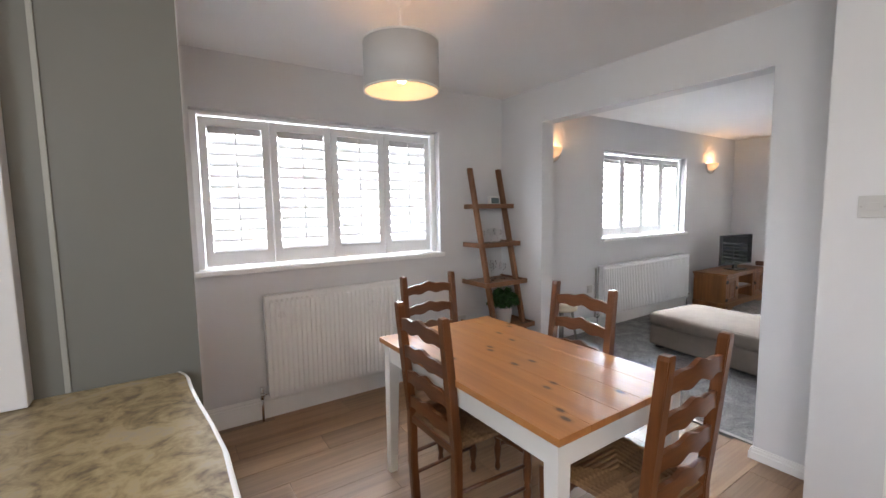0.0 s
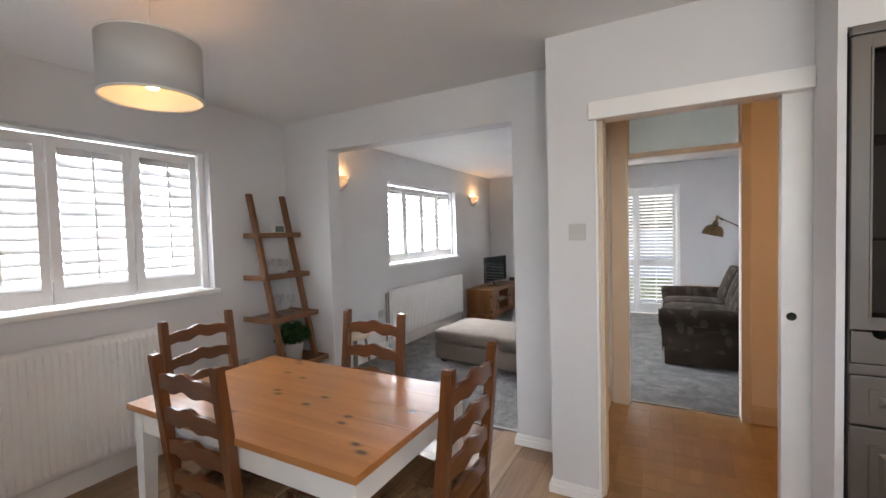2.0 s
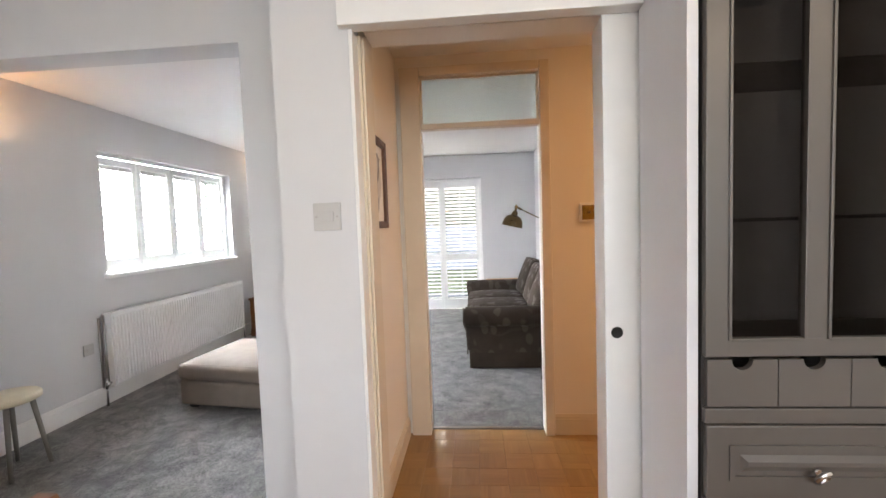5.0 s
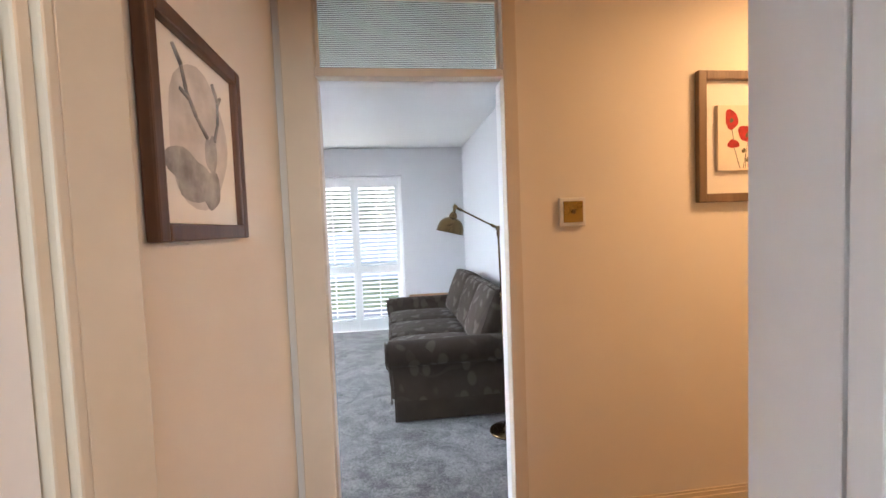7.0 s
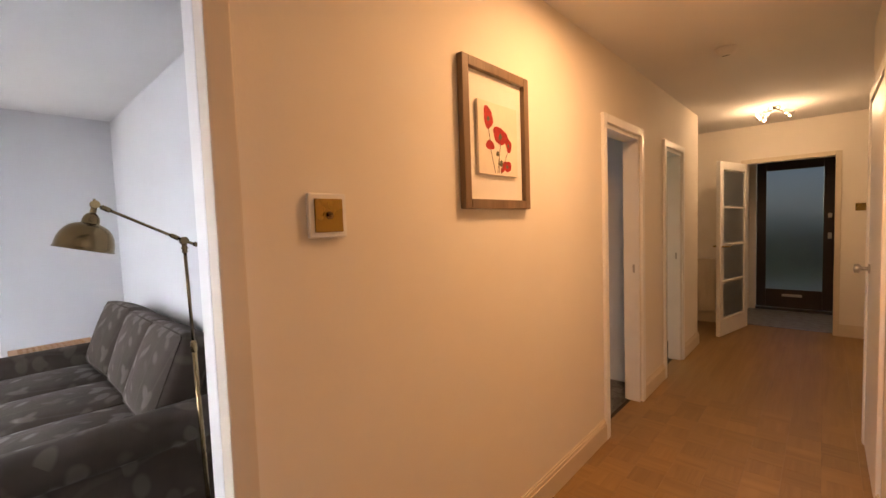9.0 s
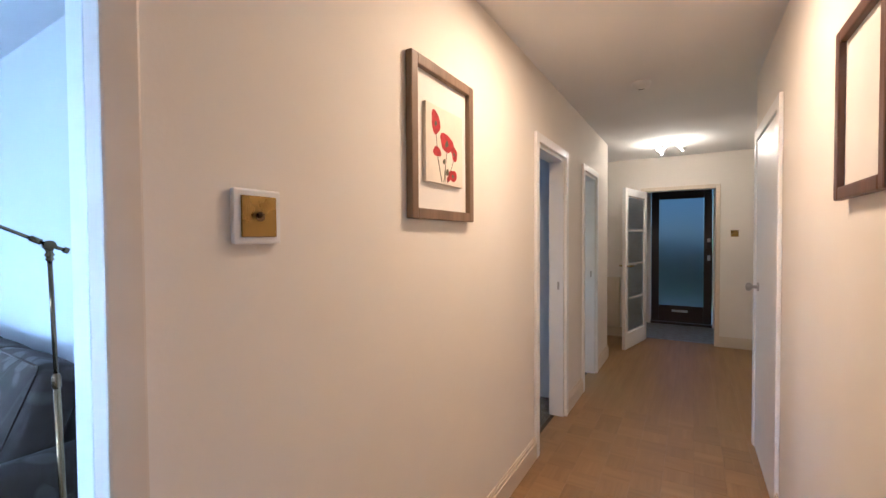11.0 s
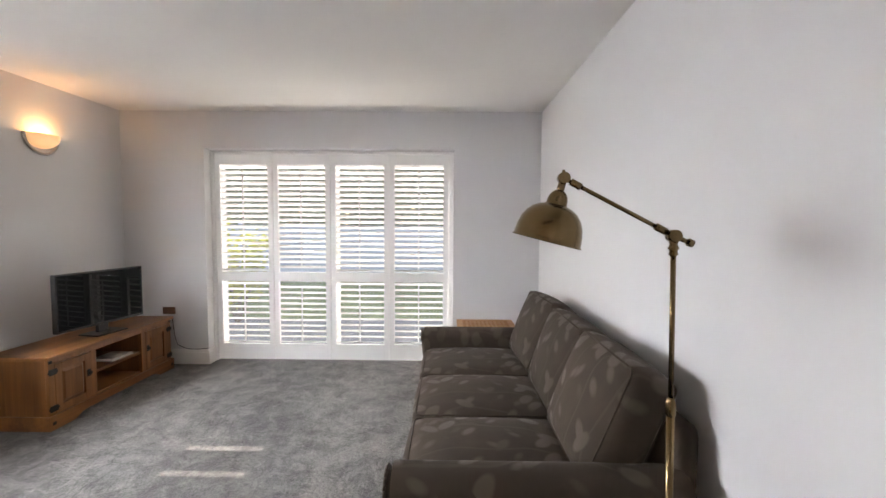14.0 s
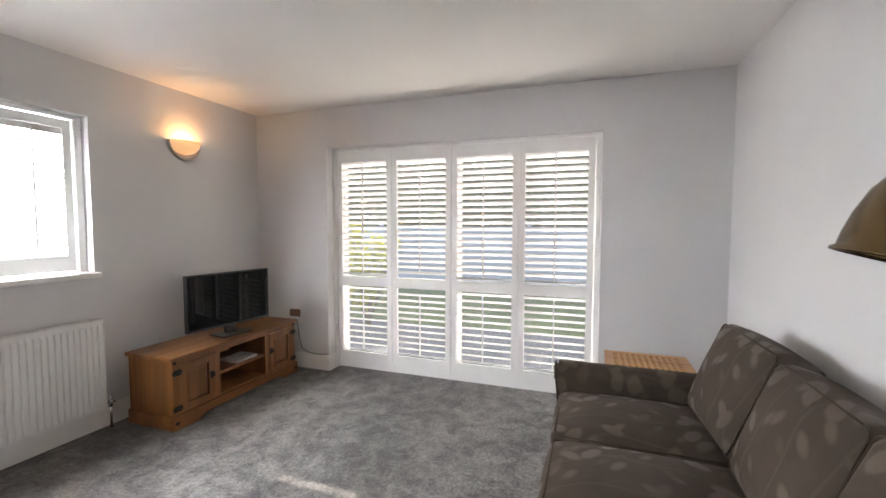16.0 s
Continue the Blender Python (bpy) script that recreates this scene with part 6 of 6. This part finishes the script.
def floor_lamp():
    l = thing("floor_lamp", "antique brass adjustable floor lamp beside the sofa", "floor lamp", (6.628, -0.017, 0.006))
    l.matrix_world = pose(6.628, -0.017, 0.006, -1.2, 0, 0)
    bm = bmesh.new()
    lathe(bm, [(0.0, 0.0), (0.125, 0.0), (0.125, 0.012), (0.115, 0.02), (0.07, 0.03), (0.03, 0.045), (0.018, 0.07), (0.0, 0.07)], None, 36)
    part("base", bm, M["brass"], l)
    bm = bmesh.new()
    rod(bm, (0, 0, 0.06), (0, 0, 0.93), 0.0095, seg=16)
    lathe(bm, [(0.0095, 0.885), (0.0125, 0.89), (0.013, 0.92), (0.010, 0.93), (0.0068, 0.935)], None, 16)
    rod(bm, (0, 0, 0.93), (0, 0, 1.32), 0.0066, seg=16)
    part("pole", bm, M["brass"], l)
    bm = bmesh.new()
    lathe(bm, [(0.0068, 1.30), (0.0115, 1.305), (0.009, 1.315), (0.014, 1.32), (0.009, 1.33), (0.012, 1.34), (0.0, 1.345)], None, 16)
    joint = Vector((0, 0, 1.352))
    rod(bm, joint + Vector((-0.014, 0, 0)), joint + Vector((0.014, 0, 0)), 0.0155, seg=18)
    rod(bm, joint, joint + Vector((0.0, -0.045, -0.02)), 0.006, seg=10)
    rod(bm, joint + Vector((0, -0.036, -0.016)), joint + Vector((0.0, -0.048, -0.021)), 0.010, seg=12)
    part("joint", bm, M["brass"], l, "brass pivot with knurled knob")
    end = Vector((0.037, 0.267, 1.505))
    d = (end - joint).normalized()
    bm = bmesh.new()
    rod(bm, joint, end, 0.0055, seg=12)
    rod(bm, joint + d * 0.02, joint + d * 0.05, 0.0095, seg=12)
    rod(bm, end - d * 0.05, end - d * 0.02, 0.0095, seg=12)
    part("arm", bm, M["brass"], l)
    bm = bmesh.new()
    rod(bm, end + Vector((-0.012, 0, 0)), end + Vector((0.012, 0, 0)), 0.015, seg=18)
    rod(bm, end, end + Vector((0.0, 0.0, 0.021)), 0.004, seg=8)
    ax = Vector((0.03, 0.27, -1)).normalized()
    rod(bm, end, end + ax * 0.05, 0.010, seg=12)
    part("knuckle", bm, M["brass"], l)
    m = Matrix.Translation(end + ax * 0.034) @ (-ax).to_track_quat("Z", "Y").to_matrix().to_4x4()
    prof = [(0.0, 0.004), (0.009, 0.002), (0.017, -0.004), (0.023, -0.013), (0.026, -0.024), (0.027, -0.036), (0.030, -0.0385), (0.044, -0.043), (0.059, -0.052), (0.071, -0.066), (0.080, -0.083), (0.085, -0.102), (0.0875, -0.120), (0.088, -0.131), (0.0915, -0.1335), (0.0915, -0.136), (0.086, -0.133), (0.082, -0.103), (0.068, -0.068), (0.043, -0.048), (0.0, -0.043)]
    bm = bmesh.new()
    lathe(bm, prof, m, 56)
    part("shade", bm, M["brass"], l, "dome-shaped antique brass shade")


floor_lamp()


def ottoman():
    o = thing("ottoman", "large beige fabric ottoman with cushioned top", "ottoman", (6.335, 2.36, 0.006), -7.9)
    for x in (-0.3, 0.3):
        for y in (-0.5, 0.5):
            part("foot", boxes((x - 0.03, x + 0.03, y - 0.03, y + 0.03, 0.0, 0.03)), M["black"], o)
    bm = soft_box(0.74, 1.16, 0.20, 0.02, 0.004)
    b = part("base", bm, M["beige"], o)
    b.location = (0, 0, 0.03)
    bm = soft_box(0.76, 1.18, 0.13, 0.035, 0.03)
    c = part("cushion", bm, M["beige"], o, "padded beige seat cushion")
    c.location = (0, 0, 0.232)
    bm = bmesh.new()
    for z in (0.238, 0.352):
        for x0, y0, x1, y1 in ((-0.36, -0.57, 0.36, -0.57), (-0.36, 0.57, 0.36, 0.57), (-0.365, -0.565, -0.365, 0.565), (0.365, -0.565, 0.365, 0.565)):
            rod(bm, (x0, y0, z), (x1, y1, z), 0.004, seg=5)
    part("piping", bm, M["beige"], o)


ottoman()


def stool():
    s = thing("stool", "small round stool with cream seat and grey legs", "stool", (5.20, 3.40, 0.006))
    bm = bmesh.new()
    lathe(bm, [(0.0, 0.42), (0.13, 0.42), (0.15, 0.43), (0.15, 0.455), (0.14, 0.465), (0.0, 0.467)], None, 28)
    part("seat", bm, M["stoolseat"], s, "cream round seat")
    for a in (45, 135, 225, 315):
        bm = bmesh.new()
        c, d = math.cos(radians(a)), math.sin(radians(a))
        rod(bm, (c * 0.16, d * 0.16, 0.0), (c * 0.10, d * 0.10, 0.42), 0.011, 0.014)
        part("leg", bm, M["greyleg"], s)


stool()


def side_table():
    t = thing("side_table", "wooden side table with a pierced lattice top", "side table")
    x0, x1, y0, y1, z = 8.84, 9.20, 0.02, 0.50, 0.552
    rows = [(x0, x1, y0, y0 + 0.05, z - 0.02, z), (x0, x1, y1 - 0.05, y1, z - 0.02, z), (x0, x0 + 0.05, y0 + 0.05, y1 - 0.05, z - 0.02, z), (x1 - 0.05, x1, y0 + 0.05, y1 - 0.05, z - 0.02, z)]
    part("top_frame", boxes(*rows, bevel=0.002), M["sidewood"], t)
    for i in range(1, 7):
        x = x0 + 0.05 + (x1 - x0 - 0.1) * i / 7
        part("lattice_bar", boxes((x - 0.009, x + 0.009, y0 + 0.05, y1 - 0.05, z - 0.018, z - 0.001)), M["sidewood"], t)
    for i in range(1, 11):
        y = y0 + 0.05 + (y1 - y0 - 0.1) * i / 11
        part("cross_bar", boxes((x0 + 0.05, x1 - 0.05, y - 0.008, y + 0.008, z - 0.019, z - 0.002)), M["sidewood"], t)
    for x in (x0 + 0.004, x1 - 0.044):
        for y in (y0 + 0.004, y1 - 0.044):
            part("leg", boxes((x, x + 0.04, y, y + 0.04, 0.006, z - 0.0205), bevel=0.002), M["sidewood"], t)
    part("apron", boxes((x0 + 0.044, x1 - 0.044, y0 + 0.01, y0 + 0.03, z - 0.09, z - 0.021), (x0 + 0.044, x1 - 0.044, y1 - 0.03, y1 - 0.01, z - 0.09, z - 0.021), (x0 + 0.01, x0 + 0.03, y0 + 0.044, y1 - 0.044, z - 0.09, z - 0.021), (x1 - 0.03, x1 - 0.01, y0 + 0.044, y1 - 0.044, z - 0.09, z - 0.021)), M["sidewood"], t)


side_table()


# ---- garden ----
solid("ground", boxes((-300, 500, -400, 400, -0.3, -0.16)), M["grass"], "mown green lawn reaching to the distance", "lawn", "", "structure")
patio = setting("pavement", [(9.9, 12.0, -2.0, 6.0, -0.2, -0.11)], M["paving"], "pale paved patio outside the window", "patio")


def leaf_cloud(bm, centre, radii, count, size, rnd):
    for _ in range(count):
        d = Vector((rnd.gauss(0, 1), rnd.gauss(0, 1), rnd.gauss(0, 1))).normalized()
        c = Vector(centre) + Vector((d.x * radii[0], d.y * radii[1], d.z * radii[2])) * rnd.uniform(0.5, 1.0)
        q = Euler((rnd.uniform(0, 6.3), rnd.uniform(0, 6.3), rnd.uniform(0, 6.3))).to_matrix()
        w = size * rnd.uniform(0.6, 1.2)
        bm.faces.new([bm.verts.new(c + q @ Vector(v)) for v in ((0, -w, 0), (w * 0.55, 0, 0), (0, w, 0), (-w * 0.55, 0, 0))])


def tree(at, height, spread, seed, label):
    rnd = random.Random(seed)
    t = thing("tree", label, "tree", at, group="trees beyond the garden")
    bm = bmesh.new()
    rod(bm, (0, 0, 0), (0.1, 0, height * 0.45), 0.16, 0.10, 10)
    tips = []
    for i in range(7):
        a = i * 0.9 + rnd.uniform(0, 0.5)
        tip = Vector((math.cos(a) * spread * 0.55, math.sin(a) * spread * 0.55, height * rnd.uniform(0.55, 0.85)))
        rod(bm, (0.08, 0, height * rnd.uniform(0.25, 0.42)), tip, 0.06, 0.025, 7)
        tips.append(tip)
    part("trunk", bm, M["bark"], t)
    bm = bmesh.new()
    for tip in tips + [Vector((0, 0, height * 0.85))]:
        for _ in range(3):
            c = tip + Vector((rnd.uniform(-1, 1), rnd.uniform(-1, 1), rnd.uniform(-0.7, 0.7))) * spread * 0.3
            leaf_cloud(bm, c, (spread * 0.32, spread * 0.32, spread * 0.24), 230, 0.2, rnd)
    part("crown", bm, M["leaf_tree"], t)


for i, (x, y, h, s) in enumerate(((21, -3.5, 4.8, 2.4), (22, 0.5, 5.2, 2.6), (21.5, 4.2, 4.8, 2.5), (23, 8.0, 5.8, 2.8), (22, -8, 5.8, 2.8), (25, -1.5, 6.9, 3.2), (25, 3.0, 6.9, 3.2))):
    tree((x, y, -0.2), h, s, i + 1, "leafy green tree behind the garden fence")


def shrub(at, r, h, seed):
    rnd = random.Random(seed)
    s = thing("shrub", "yellow-green leafy garden shrub by the patio", "shrub", at)
    bm = bmesh.new()
    stems = []
    for i in range(9):
        a = rnd.uniform(0, 6.3)
        tip = Vector((math.cos(a) * r * 0.6, math.sin(a) * r * 0.6, h * rnd.uniform(0.5, 0.95)))
        rod(bm, (0, 0, 0), tip, 0.015, 0.006, 6)
        stems.append(tip)
    part("stem", bm, M["bark"], s)
    bm = bmesh.new()
    for tip in stems:
        for f in (0.55, 0.8, 1.0):
            leaf_cloud(bm, tip * f, (r * 0.32, r * 0.32, h * 0.14), 45, 0.05, rnd)
    part("foliage", bm, M["leaf_yellow"], s)


shrub((11.7, 3.7, -0.17), 0.55, 1.75, 21)


def fence():
    f = thing("fence", "blue-grey boarded garden fence", "fence")
    me = mesh_of("board", boxes((-0.01, 0.01, -0.069, 0.069, 0, 1.5), bevel=0.003), M["fence"])
    for i in range(120):
        piece("board", me, f, (17.0 + (0.012 if i % 2 else 0), -8.4 + i * 0.14, -0.17))
    for i in range(9):
        part("post", boxes((17.03, 17.12, -8.45 + i * 2.1, -8.35 + i * 2.1, -0.2, 1.38)), M["fence"], f)


fence()


def hedge():
    rnd = random.Random(33)
    h = thing("hedge", "tall clipped green hedge behind the fence", "hedge", (18.6, 0, -0.17))
    bm = bmesh.new()
    for i in range(34):
        y = -9 + i * 0.6
        rod(bm, (0, y, 0), (rnd.uniform(-0.2, 0.2), y + rnd.uniform(-0.2, 0.2), 1.6), 0.04, 0.02, 6)
    part("stems", bm, M["bark"], h)
    bm = bmesh.new()
    bmesh.ops.create_grid(bm, x_segments=10, y_segments=70, size=1.0)
    for v in bm.verts:
        z = (v.co.x + 1) * 0.6
        v.co = Vector((0.15 + 0.3 * noise.noise((v.co.y * 9, z * 1.5, 0.3)), v.co.y * 10.4, z + 0.18 * noise.noise((v.co.y * 14, 2.0, z))))
    bmesh.ops.solidify(bm, geom=bm.faces[:], thickness=0.3)
    part("inner_growth", bm, M["hedgecore"], h)
    bm = bmesh.new()
    for i in range(60):
        for z in (0.6, 1.3, 1.95, 2.6, 3.1):
            leaf_cloud(bm, (rnd.uniform(-0.25, 0.25), -9.2 + i * 0.34, z + rnd.uniform(-0.15, 0.25)), (0.5, 0.35, 0.5), 170, 0.13, rnd)
    part("foliage", bm, M["leaf_tree"], h)


hedge()


def front_hedge():
    rnd = random.Random(12)
    h = thing("hedge", "dark green hedge outside the front door", "hedge", (5.0, -11.0, -0.17))
    bm = bmesh.new()
    for i in range(8):
        rod(bm, (-2.4 + i * 0.7, 0, 0), (-2.4 + i * 0.7 + rnd.uniform(-0.15, 0.15), 0, 0.9), 0.03, 0.015, 6)
    part("stems", bm, M["bark"], h)
    bm = bmesh.new()
    for i in range(16):
        for z in (0.35, 0.8, 1.2):
            leaf_cloud(bm, (-2.6 + i * 0.35, rnd.uniform(-0.1, 0.1), z + rnd.uniform(-0.1, 0.12)), (0.35, 0.3, 0.35), 110, 0.09, rnd)
    part("foliage", bm, M["leaf_tree"], h)


front_hedge()
setting("path", [(4.0, 6.0, -9.6, -7.15, -0.2, -0.12)], M["paving"], "pale paved path at the front door", "path")


# ---- floor pieces ----
def wood_floor():
    w = 0.19
    meshes = {}

    def plank(x0, x1, y0, y1):
        key = (round(x1 - x0, 3), round(y1 - y0, 3))
        if key not in meshes:
            meshes[key] = mesh_of("plank", boxes((0.0007, key[0] - 0.0007, 0.0007, key[1] - 0.0007, -0.008, 0.0), bevel=0.0012), M["oak"])
        piece("plank", meshes[key], floor_sub, (x0, y0, 0.0))

    y = -1.5
    row = 0
    while y < 3.695:
        y1 = min(y + w, 3.70)
        x = 0.6 - (row * 0.47) % 1.22
        while x < 4.83:
            a, b = max(x, 0.6), min(x + 1.22, 4.83 if y1 > 1.25 else 4.41)
            if b - a > 0.03 and not (b <= 2.0 and y > 1.3):
                plank(a, b, y, y1)
            x += 1.22
        y, row = y1, row + 1


wood_floor()


def parquet_floor():
    """Square blocks with the grain turned from one to the next."""
    q = 0.1545
    rnd = random.Random(8)
    square = mesh_of("parquet_block", boxes((-q / 2 + 0.0003, q / 2 - 0.0003, -q / 2 + 0.0003, q / 2 - 0.0003, -0.008, 0.0), bevel=0.0005), M["parquet"])
    rest = bmesh.new()
    for i in range(-2, 9):
        for j in range(46):
            x, y = 4.445 + i * q, 1.043 - j * q
            if (i < 0 and y > -3.0) or y < -5.87 or (y - q / 2 < -5.87):
                continue
            z = rnd.uniform(-0.0004, 0.0)
            if y > -3.1:
                piece("parquet_block", square, floor_sub, (x, y, z), (0, 0, radians(90 * ((i + j) % 2))))
            else:
                box(rest, x - q / 2 + 0.0003, x + q / 2 - 0.0003, y - q / 2 + 0.0003, y + q / 2 - 0.0003, -0.008, z)
    far = part("parquet_rest", rest, M["parquet"], floor_sub)
    tagged(far, "", "", "", "stuff")
    setting("hall_floor_end", [(5.758, 6.5, -5.75, -4.6, -0.1, -0.001)], M["parquet"], "brown parquet at the hall's end", "floor")


parquet_floor()
